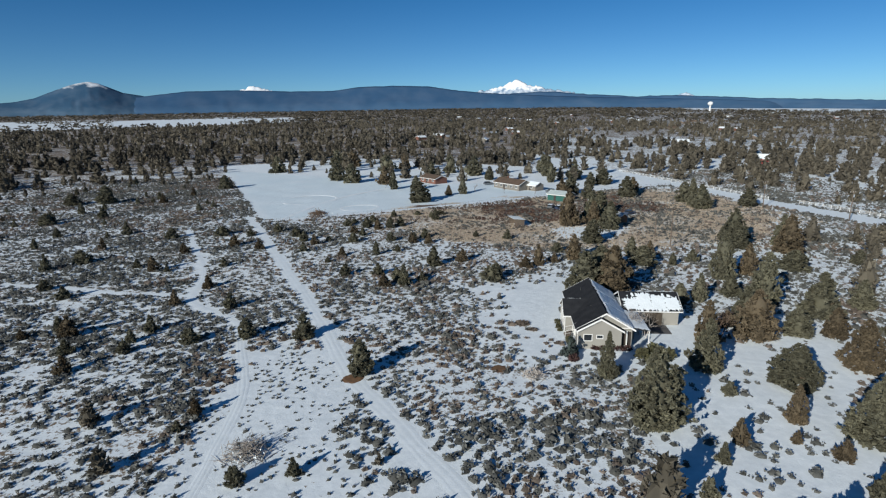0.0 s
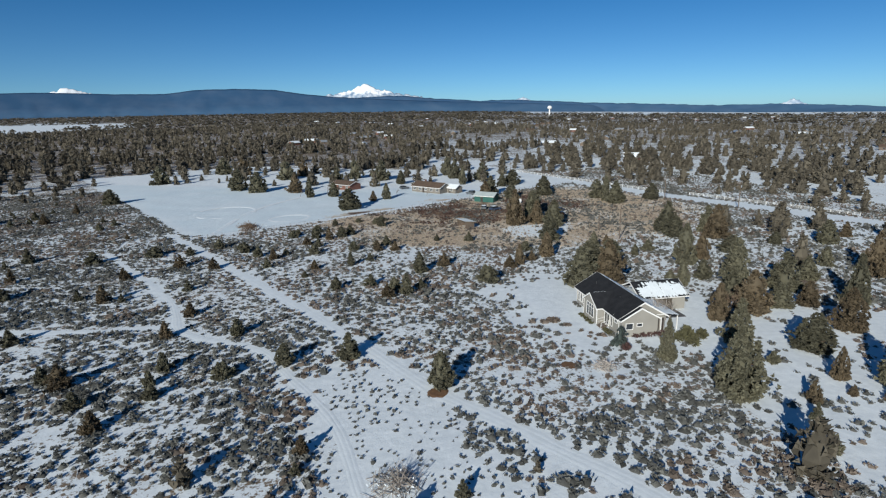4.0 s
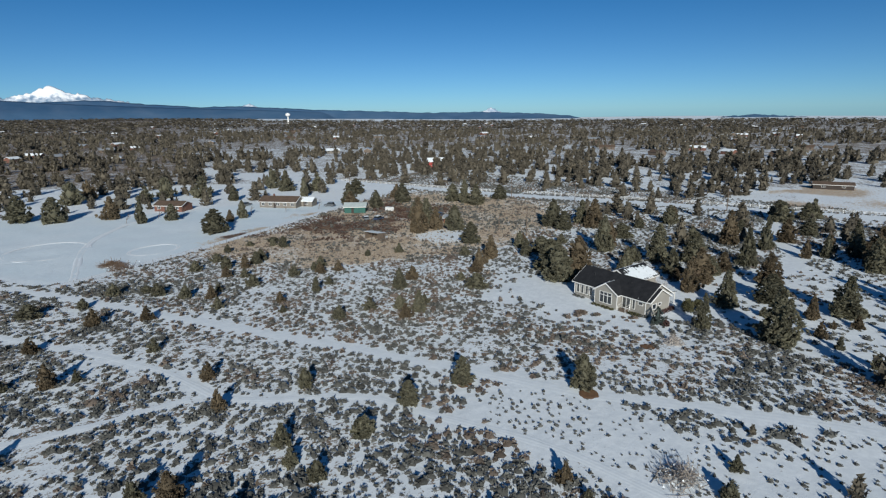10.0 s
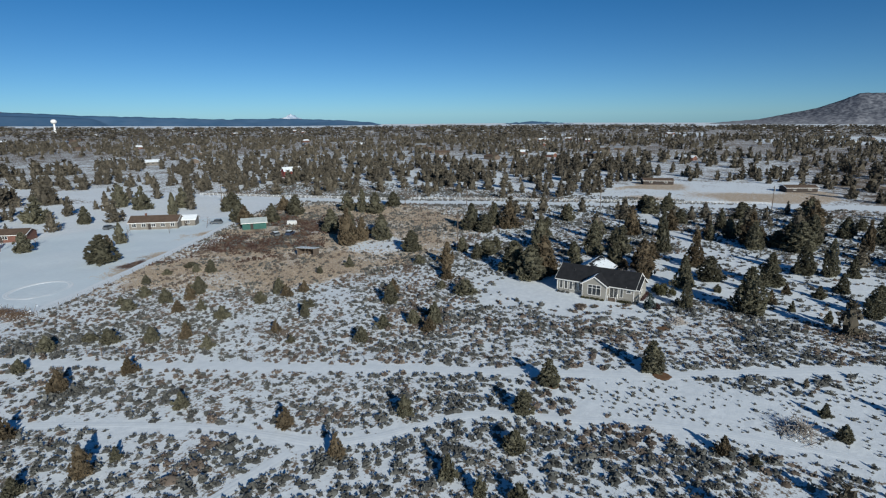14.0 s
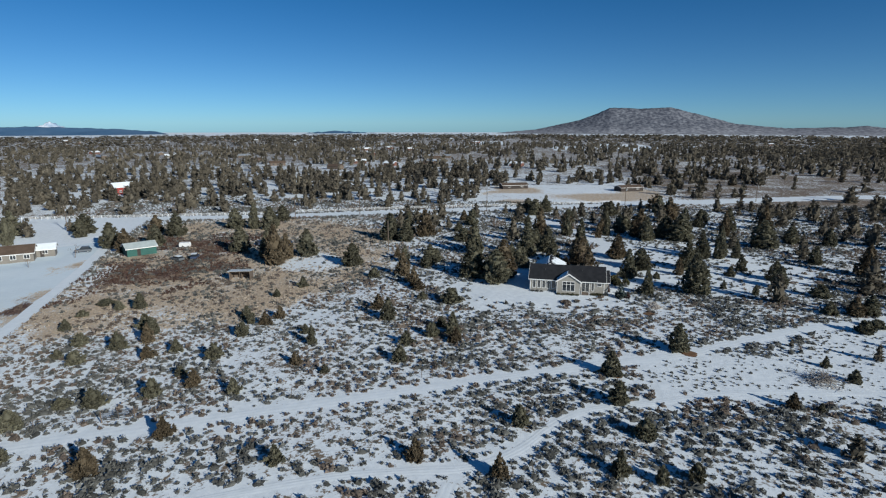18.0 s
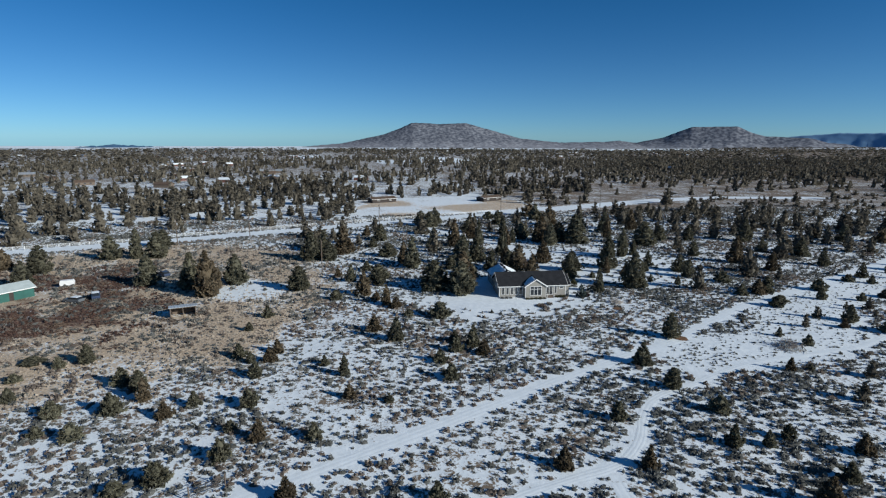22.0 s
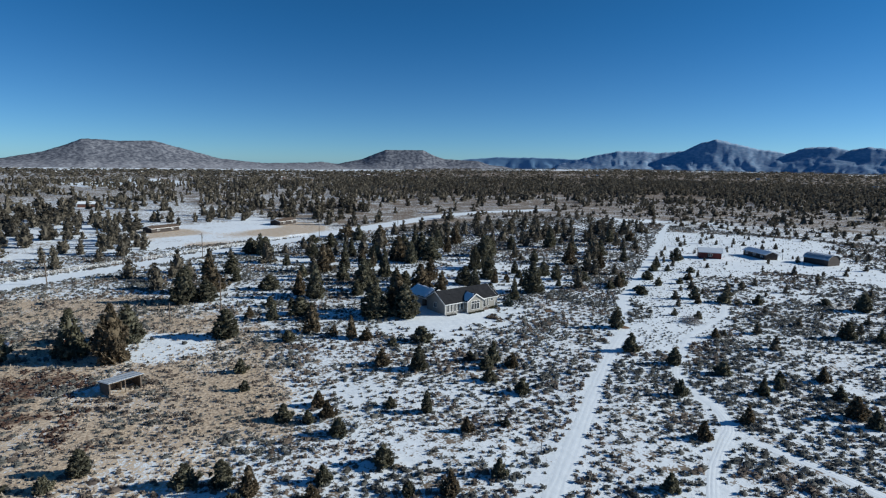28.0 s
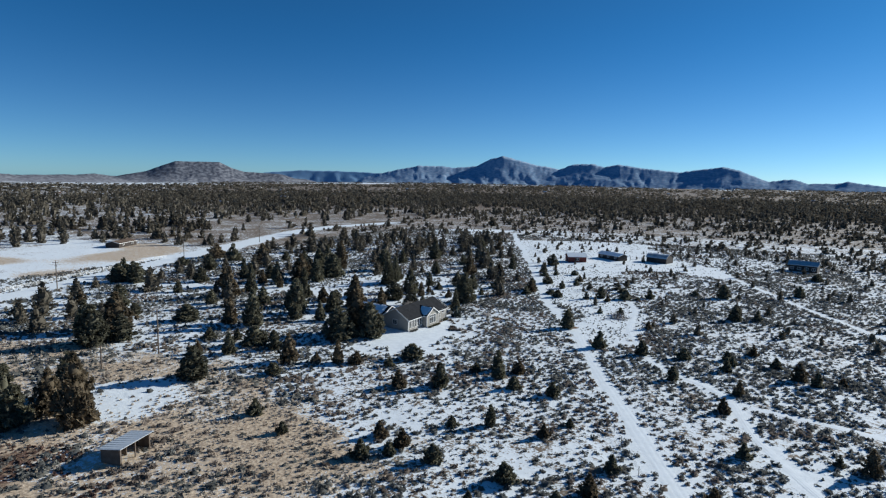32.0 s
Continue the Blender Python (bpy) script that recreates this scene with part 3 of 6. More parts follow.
ridge("ridge", P("-31,80 -27.2,127 -23.5,161 -19,167 -13.8,155 -10,156 -7.2,184 -3.8,189 -0.4,181 1.9,152 4.8,126 7.6,112 11,96 16,78 22,60 28,42 34,15"), MOUNT_HAZE_BLUE, "long forested ridge on the horizon, coloured haze blue", 4470, rough=0.05, seed=4, cols=200, spurs=0.06)
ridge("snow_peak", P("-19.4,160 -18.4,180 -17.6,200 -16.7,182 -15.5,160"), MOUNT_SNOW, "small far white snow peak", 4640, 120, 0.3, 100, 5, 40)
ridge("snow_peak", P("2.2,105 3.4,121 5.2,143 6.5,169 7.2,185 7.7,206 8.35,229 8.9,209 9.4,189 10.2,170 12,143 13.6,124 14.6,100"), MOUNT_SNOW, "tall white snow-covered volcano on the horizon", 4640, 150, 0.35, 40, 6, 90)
ridge("ridge", P("5,100 8,118 11,128 12,127 14.2,108 19.8,79 23.2,82 25,73 31.2,47 42,16 47,18 52,5 58,-30"), MOUNT_HAZE_BLUE, "low haze-blue ridge fading along the horizon", 4560, 300, seed=7, cols=140)
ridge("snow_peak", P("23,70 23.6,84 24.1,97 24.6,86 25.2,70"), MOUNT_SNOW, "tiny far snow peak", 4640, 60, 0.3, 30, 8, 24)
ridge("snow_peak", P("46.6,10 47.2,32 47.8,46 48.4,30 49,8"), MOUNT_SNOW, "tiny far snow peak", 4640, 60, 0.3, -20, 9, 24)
ridge("hill", P("66,-60 68.4,-40 71.9,-16 76.5,-43 79,-60"), MOUNT_HAZE_BLUE, "low far haze-blue hill", 4560, 200, seed=10)
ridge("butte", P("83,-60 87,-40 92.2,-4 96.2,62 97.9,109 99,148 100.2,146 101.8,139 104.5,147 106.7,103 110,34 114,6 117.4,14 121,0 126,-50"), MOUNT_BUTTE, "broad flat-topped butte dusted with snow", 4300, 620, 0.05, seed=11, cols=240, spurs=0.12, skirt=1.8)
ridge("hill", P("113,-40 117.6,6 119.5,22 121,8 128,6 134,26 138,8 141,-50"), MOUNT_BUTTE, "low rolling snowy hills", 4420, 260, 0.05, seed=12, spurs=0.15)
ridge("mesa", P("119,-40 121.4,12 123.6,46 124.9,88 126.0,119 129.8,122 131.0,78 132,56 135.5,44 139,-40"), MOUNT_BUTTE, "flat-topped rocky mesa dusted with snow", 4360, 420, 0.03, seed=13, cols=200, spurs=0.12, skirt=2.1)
ridge("ridge", P("130,30 134.3,58 137.8,81 142.5,78 147,66 152,40"), MOUNT_HAZE_PALE, "far low ridge coloured pale haze blue", 4640, 120, 0.1, seed=14)
ridge("range", P("141,-30 144.8,54 147,100 149.2,134 152,133 153,125 155.2,142 156.7,200 158,226 159.3,197 161.3,158 163.7,128 165,168 166.8,174 168.1,152 169.4,171 172.3,142 174.9,119 176.8,139 178.7,161 180.1,138 181.1,102 182.5,63 184.2,82 185.5,53 187.5,56 188.3,73 189.8,53 194,20"), MOUNT_ROCK, "jagged haze-blue rocky mountain range with snow streaks", 4450, 520, 0.10, seed=15, cols=420, spurs=0.16, skirt=1.5)


# ---- vegetation ----


def tuft_cloud(points, normals, size, rs, per=3, droop=0.2, fat=1.0):
    """Leafy sprays: small triangles at each point that lean outwards."""
    k = len(points)
    p, d = np.repeat(points, per, 0), np.repeat(normals, per, 0)
    d = d + rs.normal(0, 0.6, d.shape)
    d[:, 2] += droop
    d /= np.linalg.norm(d, axis=1)[:, None]
    s = np.cross(d, rs.normal(0, 1, d.shape))
    s /= np.linalg.norm(s, axis=1)[:, None]
    L = size * (0.45 + 1.2 * rs.rand(k * per, 1) ** 1.5)
    W = L * (0.28 + 0.24 * rs.rand(k * per, 1)) * fat
    base = p - d * L * 0.35
    v = np.stack([base - s * W, base + s * W, base + d * L], 1).reshape(-1, 3)
    return v, np.arange(len(v)).reshape(-1, 3)


def joined(chunks):
    vs, fs, o = [], [], 0
    for v, f in chunks:
        vs.append(v)
        fs.append(np.asarray(f) + o)
        o += len(v)
    return np.concatenate(vs), np.concatenate(fs)


def blob(n_lat, n_lon, rad, rs, rough=0.2):
    """A lumpy closed body; rad(s) gives the radius at height s of 0..1."""
    v = []
    for i in range(n_lat + 1):
        s = i / n_lat
        for j in range(n_lon):
            a = 2 * math.pi * (j + 0.5 * (i % 2)) / n_lon
            r = max(rad(s), 0.004) * (1 + rough * (rs.rand() - 0.5) * 2)
            v.append((r * math.cos(a), r * math.sin(a), s))
    f = []
    for i in range(n_lat):
        for j in range(n_lon):
            q = [i * n_lon + j, i * n_lon + (j + 1) % n_lon, (i + 1) * n_lon + (j + 1) % n_lon, (i + 1) * n_lon + j]
            f += [(q[0], q[1], q[2]), (q[0], q[2], q[3])]
    return np.array(v), np.array(f)


def crown_points(kind, n, rs):
    """Places on an unit-high juniper crown, width 1, with lobes and gaps."""
    lobes = [(rs.rand() * 6.283, 0.15 + 0.75 * rs.rand(), 0.16 + 0.14 * rs.rand()) for _ in range(9)]
    s = rs.rand(n) ** (1.6 if kind != "round" else 1.25)
    a = rs.rand(n) * 2 * math.pi
    if kind == "cone":
        r = 0.5 * np.clip(1.04 - s, 0, 1) ** 0.88 * np.clip(0.78 + s * 3, 0, 1)
    elif kind == "round":
        r = 0.5 * np.clip(1.02 - s ** 1.15, 0, 1) ** 0.62 * np.clip(0.6 + s * 3, 0, 1)
    else:
        r = 0.5 * np.clip(1.03 - s ** 1.4, 0, 1) ** 0.78 * np.clip(0.72 + s * 3, 0, 1)
    r = r * (0.80 + 0.13 * np.sin(a * 3 + s * 9 + lobes[0][0]) + 0.10 * np.sin(a * 5 - s * 14 + lobes[1][0]))
    for la, ls, lr in lobes:
        da = np.abs((a - la + math.pi) % (2 * math.pi) - math.pi)
        r = r * (1 + 0.28 * np.exp(-(da / 0.45) ** 2 - ((s - ls) / 0.10) ** 2))
    depth = np.where(rs.rand(n) < 0.75, 0.88 + 0.18 * rs.rand(n), 0.45 + 0.4 * rs.rand(n))
    r = r * depth
    z = 0.04 + 0.94 * s
    pts = np.stack([r * np.cos(a), r * np.sin(a), z], 1)
    nrm = np.stack([np.cos(a), np.sin(a), 0.55 + 0 * a], 1)
    return pts, nrm / np.linalg.norm(nrm, axis=1)[:, None]


def crown_mesh(name, kind, n, tall, rs, material, per=3, size=0.092):
    """Foliage in separate clumps, with dark gaps between them, round a thin core."""
    k = max(n // 6, 16)
    cp, cn = crown_points(kind, k, rs)
    own = rs.randint(0, k, n)
    d = rs.normal(0, 1, (n, 3)) + cn[own] * 0.9
    d /= np.linalg.norm(d, axis=1)[:, None]
    lump = ((0.55 + 0.9 * rs.rand(k)) * (1.15 - 0.8 * cp[:, 2]))[own][:, None] * 0.95 / math.sqrt(k)
    pts = cp[own] * np.array([0.90, 0.90, 0.97]) + d * lump * np.array([0.9, 0.9, 0.75])
    pts[:, 2] = np.clip(pts[:, 2], 0.01, 1.04)
    core = blob(7, 8, (lambda s: 0.24 * max(1.0 - s, 0) ** 0.8 * min(1, 0.35 + s * 4)) if kind == "cone" else (lambda s: 0.22 * math.sqrt(max(1 - (2 * s * 0.97 - 0.92) ** 2, 0.01))), rs, 0.3)
    slim = 0.66 if n > 2000 else 0.9
    cv = core[0] * np.array([slim, slim, 0.80]) + np.array([0, 0, 0.06])
    tv, tf = tuft_cloud(pts, d, np.repeat(size * (1.15 - 0.55 * pts[:, 2]), per)[:, None], rs, per, 0.2 if size < 0.13 else 0.7)
    mid = np.repeat(tv.reshape(-1, 3, 3).mean(1), 3, 0)
    tv = mid + (tv - mid) * np.array([1.12, 1.12, 0.78 if size < 0.13 else 1.0])
    v, f = joined([(cv, core[1]), (tv, tf)])
    v = v * np.array([0.90, 0.90, 0.96])
    return tri_mesh(name, v, f, material)


def trunk_mesh(rs, top=0.5, r=0.035, material=None):
    bm = bmesh.new()
    tube(bm, (0, 0, -0.03), (0.01, 0.0, top * 0.5), r, r * 0.75, 7)
    tube(bm, (0.01, 0, top * 0.5), (0.0, 0.01, top), r * 0.75, r * 0.35, 7)
    for i in range(4):
        a = i * 1.7 + rs.rand()
        tube(bm, (0, 0, 0.1 + 0.08 * i), (0.2 * math.cos(a), 0.2 * math.sin(a), 0.2 + 0.1 * i), r * 0.4, r * 0.12, 5)
    me = bpy.data.meshes.new("trunk")
    bm.to_mesh(me)
    bm.free()
    me.materials.append(material or BARK)
    return me


KINDS = []


def tree_kind(kind, n, material, label, name="juniper_tree", per=3, size=0.085, trunk=None):
    """One model tree, unit high and unit wide, kept below as the first of its copies."""
    rs = np.random.RandomState(100 + len(KINDS))
    t = new(name)
    for nm, me in (("crown", crown_mesh("crown", kind, n, 1, rs, material, per, size)), ("trunk", trunk or trunk_mesh(rs))):
        o = new(nm, me)
        o.parent = t
    tagged(t, label, "tree", "junipers on the plain")
    KINDS.append([t, False])
    return len(KINDS) - 1


def plant(k, x, y, h, w, rz, label="", group=""):
    t, used = KINDS[k]
    m = pose(x, y, float(height(x, y)), 0, 0, rz) @ Matrix.Diagonal((w, w, h, 1))
    if used:
        t = copy_thing(t, m @ Matrix.Diagonal((*(1 / v for v in t.scale), 1)))
    else:
        t.matrix_world = m
        KINDS[k][1] = True
    if label or group:
        tagged(t, label, group=group)
    return t


YOUNG = [tree_kind("cone", 520, NEEDLE, "young olive-green juniper standing among sagebrush in snow", size=0.14),
         tree_kind("oval", 520, NEEDLE, "young rounded juniper standing among sagebrush in snow", size=0.14),
         tree_kind("cone", 520, NEEDLE_BROWN, "young bronze-green juniper among snowy sagebrush", size=0.14),
         tree_kind("round", 500, NEEDLE, "squat bushy young juniper in snow", size=0.145)]
GROWN = [tree_kind("cone", 1250, NEEDLE, "tall conical juniper with dense foliage", size=0.092),
         tree_kind("oval", 1250, NEEDLE_BROWN, "full-grown bronze-tinged juniper with dense crown", size=0.092),
         tree_kind("round", 1250, NEEDLE, "old rounded juniper with a broad crown", size=0.095),
         tree_kind("oval", 1250, NEEDLE, "full-grown olive-green juniper with uneven crown", size=0.092)]
CLOSE = [tree_kind("oval", 2700, NEEDLE, "broad olive-green juniper with feathery foliage in open snow", size=0.062),
         tree_kind("cone", 2700, NEEDLE, "conical olive-green juniper with feathery foliage in open snow", size=0.062),
         tree_kind("oval", 2700, NEEDLE_BROWN, "bronze-green juniper with feathery foliage in open snow", size=0.062)]
MIDDLE = [tree_kind("cone", 300, NEEDLE, "conical juniper in the open woods", size=0.17, per=3),
          tree_kind("oval", 300, NEEDLE_BROWN, "bronze-tinged juniper in the open woods", size=0.17, per=3),
          tree_kind("round", 300, NEEDLE, "rounded juniper in the open woods", size=0.175, per=3)]

# stands of junipers by parts of the plan: x, y, height, width
STANDS = [
    "-129.3,179.7,4.1,6.0",
    "-145.5,218.3,5.0,7.2 -133.9,221.4,7.7,8.2",
    "-83.1,111.0,2.3,2.8",
    "-88.0,131.6,3.4,4.1",
    "-100.5,259.2,6.6,7.3",
    "-93.9,321.9,9.5,9.0",
    "-79.7,-53.4,3.1,4.4",
    "-70.3,-11.9,4.2,3.8",
    "-56.2,34.9,3.3,2.4 -50.5,37.9,4.4,4.1 -47.1,4.9,5.3,4.9",
    "-58.2,79.4,2.4,2.6 -54.2,72.7,2.9,2.3 -49.1,79.1,2.4,2.0",
    "-75.5,105.4,2.7,2.7 -69.1,85.2,1.8,1.8 -64.6,87.9,3.1,2.0 -61.8,85.9,3.9,3.1 -51.2,100.7,3.2,2.0 -50.1,83.0,2.5,1.6 -49.0,87.3,3.2,2.2 -48.9,110.7,2.9,2.2 -40.6,82.8,2.7,3.0",
    "-78.1,157.3,3.2,3.7 -66.8,139.9,3.0,2.5 -66.8,123.7,4.0,2.5 -63.3,123.1,1.9,1.4 -56.5,147.1,3.5,2.8 -55.9,158.8,2.4,2.2 -51.7,126.8,2.4,2.2 -48.3,142.9,3.0,2.5 -42.2,157.5,3.0,3.0 -72.1,126.8,2.3,2.1",
    "-64.6,160.1,2.9,4.4 -49.3,163.7,2.9,2.9 -43.4,161.4,1.6,2.5",
    "-43.7,272.5,10.0,9.5",
    "-52.9,282.6,10.5,9.5",
    "-66.3,359.2,10.0,9.4 -54.6,349.2,10.5,9.4",
    "-38.4,5.8,2.2,2.9 -25.5,19.4,3.1,2.8 -22.3,24.8,1.3,1.8 -18.6,25.4,3.5,3.7 -15.7,15.0,1.7,2.9 -14.2,32.0,2.2,2.0 -11.1,27.2,4.2,3.3",
    "-31.1,57.5,1.4,1.3 -30.4,60.8,2.5,1.8 -21.0,47.9,2.3,1.9 -15.5,49.3,2.0,1.5 -11.7,71.1,5.5,3.9",
    "-39.7,98.4,3.2,2.2 -32.1,84.6,3.6,3.2 -22.6,84.1,4.4,3.7 -21.7,118.2,2.9,2.5 -14.4,118.5,2.6,2.8 -12.2,109.9,2.9,2.7 -9.9,114.5,2.9,2.7 -4.5,113.5,2.0,2.3 -8.2,110.8,4.7,3.0",
    "-38.6,151.1,3.1,2.5 -36.1,140.0,2.6,2.2 -34.7,147.1,3.1,2.3 -31.7,151.0,1.8,1.7 -27.6,129.1,1.4,1.5 -25.2,134.8,2.4,2.0 -24.6,149.3,2.9,2.8 -23.1,157.2,2.5,2.2 -16.7,135.2,3.8,2.0 -14.3,149.6,2.9,2.6 -11.6,138.4,1.9,2.0 -8.3,147.7,2.9,2.6 -8.1,150.9,2.3,1.8 -5.0,153.2,2.8,2.7 -3.9,146.7,2.7,2.3 -2.2,124.6,5.1,3.3",
    "-29.6,170.9,2.3,3.0 -26.0,160.5,2.6,2.6 -23.1,168.1,3.5,3.0 -22.4,176.1,2.4,3.0 -15.9,166.6,3.6,3.2 -16.3,184.2,2.5,2.0 -13.1,169.9,3.1,3.4 -8.5,187.0,1.5,2.4 -3.6,182.5,2.2,2.0 -2.2,178.7,3.6,3.1 -0.9,187.7,1.4,3.7 -28.2,175.5,1.7,1.8 -19.6,164.9,3.9,2.3",
    "-8.6,213.6,8.4,9.5",
    "-27.1,265.2,9.2,6.6 -21.6,248.1,9.4,3.8 -11.5,246.8,6.5,5.4",
    "-30.9,316.0,10.5,8.5 -5.4,301.8,7.3,6.5",
    "-21.7,330.0,9.4,6.8",
    "7.8,-12.7,2.2,3.1 14.3,-8.2,2.6,2.3 17.8,-4.4,2.2,3.2 20.8,-12.3,4.8,3.7 23.1,-33.8,5.8,5.8 35.3,-14.0,6.5,3.9",
    "1.3,9.9,2.3,2.1 1.5,34.0,2.7,3.3 2.5,1.2,2.8,3.2 4.4,18.5,3.2,2.2 5.0,29.9,1.7,3.5 11.8,11.6,3.2,4.0 12.0,30.0,4.2,3.5 12.1,34.8,3.0,3.1 12.8,26.7,4.5,4.0 24.6,30.6,3.2,4.2 31.4,36.3,5.8,4.3 33.2,6.6,6.2,4.1 38.1,34.5,5.4,5.1",
    "22.0,69.0,7.1,3.2 24.3,57.7,10.3,7.3 24.4,44.5,2.7,1.6 28.5,50.1,2.4,1.5 32.0,53.6,3.1,2.0 35.9,63.7,2.0,1.8 36.2,70.7,8.1,5.1 38.0,53.3,1.6,1.2",
    "10.3,113.3,3.5,4.7 27.6,104.1,8.9,7.9 32.4,109.9,8.4,8.7 32.6,102.4,10.5,7.4 11.9,119.9,1.9,2.2",
    "4.4,128.2,3.4,3.0 9.3,153.1,2.0,1.7 17.8,150.2,2.8,2.6 18.8,121.9,2.9,3.1 31.0,128.2,6.6,4.1 39.7,144.2,6.7,6.3 39.7,123.4,4.7,3.5 28.4,135.2,2.6,3.0 21.9,123.7,5.3,2.5 26.0,125.7,2.4,2.3",
    "2.7,228.8,4.5,3.1 8.7,232.2,7.1,3.9",
    "23.4,275.4,7.2,5.2",
    "4.6,306.5,10.5,6.8 17.1,295.3,10.5,8.9",
    "64.2,-71.1,5.7,4.9 69.1,-58.6,6.9,6.1",
    "49.6,-19.8,7.0,6.3 57.9,-11.7,5.1,4.3 76.9,-20.6,10.5,5.9",
    "44.9,9.5,9.2,5.8 46.8,39.5,5.0,3.5 56.7,16.3,5.8,4.5 62.0,35.3,5.8,3.4 77.8,21.5,9.4,9.3",
    "40.2,57.1,5.2,2.5 40.6,44.3,2.9,2.6 41.1,50.3,2.4,2.0 45.3,65.7,6.4,7.0 46.5,53.2,8.4,6.9 57.2,69.9,7.9,5.8 60.5,45.5,9.2,5.8 60.7,40.2,10.3,4.1 70.0,79.0,10.5,4.8",
    "40.5,80.0,7.2,3.8 43.2,96.8,4.3,3.5 46.4,85.7,2.9,3.0 47.6,98.4,5.8,3.0 48.6,81.2,8.4,6.6 51.1,88.8,6.5,5.1 54.3,100.5,4.5,3.9 55.5,81.7,4.9,4.9 58.1,95.8,10.5,6.0 58.3,111.6,10.5,5.3 61.0,80.9,5.1,4.0 64.3,89.6,8.6,7.0 64.5,113.3,7.5,3.8 73.8,92.8,5.8,4.5 76.5,116.7,4.7,7.2",
    "45.5,130.6,5.1,3.3 45.8,123.0,4.7,6.5 51.3,133.9,3.0,2.2 52.2,122.2,3.1,1.9 58.0,125.2,2.9,3.3 74.1,136.0,6.4,6.4 75.7,141.5,9.9,7.3",
    "38.2,166.2,12.2,6.1 46.4,171.6,10.5,6.6 45.6,166.0,7.9,4.8 49.2,161.0,8.8,6.4 52.4,183.6,8.4,6.8",
    "52.6,227.5,8.7,7.2 47.0,218.3,7.8,5.8 72.2,217.2,8.8,7.6 78.6,229.3,6.7,5.5 56.7,214.8,7.6,5.8",
    "66.4,249.6,6.6,5.2 51.2,263.0,9.9,4.0 65.3,275.3,9.2,7.1 73.3,253.6,7.6,8.9",
    "54.5,301.8,10.5,6.5 54.6,287.0,10.5,7.1",
    "82.5,-0.3,6.6,4.7",
    "85.9,9.8,6.2,5.8 94.7,27.4,9.8,3.5 106.9,22.1,9.3,6.2 110.3,8.0,9.6,5.1 113.0,30.0,7.5,5.3",
    "84.4,55.9,8.8,5.7 86.1,44.5,9.4,9.5 87.7,71.1,5.2,2.5 90.2,49.7,5.5,5.8 91.2,56.6,10.5,7.7 92.1,67.7,6.5,2.7 96.0,40.8,10.2,6.3 97.5,62.5,7.6,4.4 98.4,68.5,5.2,3.6 99.1,46.0,6.6,6.9 103.4,59.3,5.5,5.8 110.9,65.3,8.1,3.8 117.7,78.6,5.6,5.9",
    "87.0,100.1,4.8,3.6 89.8,90.8,10.5,5.5 90.3,81.5,10.5,4.1 103.7,80.4,7.3,5.4 105.7,116.0,6.9,5.9 108.8,94.7,4.2,3.3",
    "93.0,120.0,3.6,3.8 83.8,130.9,10.0,6.9 85.8,137.2,9.0,5.7 117.2,120.3,4.6,3.5",
    "89.5,190.6,9.3,7.4 88.7,196.5,10.5,4.6 106.9,193.0,6.9,6.9",
    "89.3,204.2,8.0,7.3",
    "129.4,23.5,4.4,4.7 130.2,36.9,9.7,7.4 148.1,36.6,7.9,6.2",
    "136.1,59.4,6.9,5.9 153.8,58.3,3.9,5.5",
    "134.8,91.1,7.4,7.8 140.6,94.2,7.0,7.1 144.0,86.3,6.5,5.7 150.0,85.9,7.0,4.7",
    "161.1,35.4,6.9,8.1",
]

PLANTED = []
for stand in STANDS:
    for e in stand.split():
        x, y, h, w = (float(v) for v in e.split(","))
        k = len(PLANTED)
        far = math.hypot(x + 60, y - 100) > 205
        if far:
            kind = MIDDLE[(k * 7) % 3]
        elif h >= 3.6 and (15 < x < 66 and y < 76):
            kind = CLOSE[2 if k % 5 == 0 else k % 2]
        elif h < 3.6:
            kind = YOUNG[3] if w > 1.15 * h else YOUNG[(k * 5) % 3]
        else:
            kind = GROWN[2] if w > 0.85 * h else GROWN[(1, 3, 2, 3, 1, 0)[(k * 5) % 6]]
        plant(kind, x, y, h, w * 1.18, (k * 67) % 360)
        PLANTED.append((x, y, w))
# young junipers thinly spread over the western brush
WRS = np.random.RandomState(17)
while len(PLANTED) < 293:
    x, y = WRS.uniform(-168, -62), WRS.uniform(112, 330)
    if edge(P("-170,335 -64,186 -76,165 -92,112 -170,130"), np.array([x]), np.array([y]))[0] < 2 or min(math.hypot(x - a, y - b) for a, b, _ in PLANTED) < 4:
        continue
    h = 1.7 + 2.6 * WRS.rand() ** 1.5
    w = h * WRS.uniform(0.6, 0.95)
    plant(YOUNG[len(PLANTED) % 4], x, y, h, w, WRS.rand() * 360)
    PLANTED.append((x, y, w))


def free_of_trees(x, y, gap):
    keep = np.ones(len(x), bool)
    for tx, ty, tw in PLANTED:
        keep &= np.hypot(x - tx, y - ty) > gap + 0.35 * tw
    return keep


HOUSE_M = pose(20.3, 79.0, 0, 0, 0, -5.5)


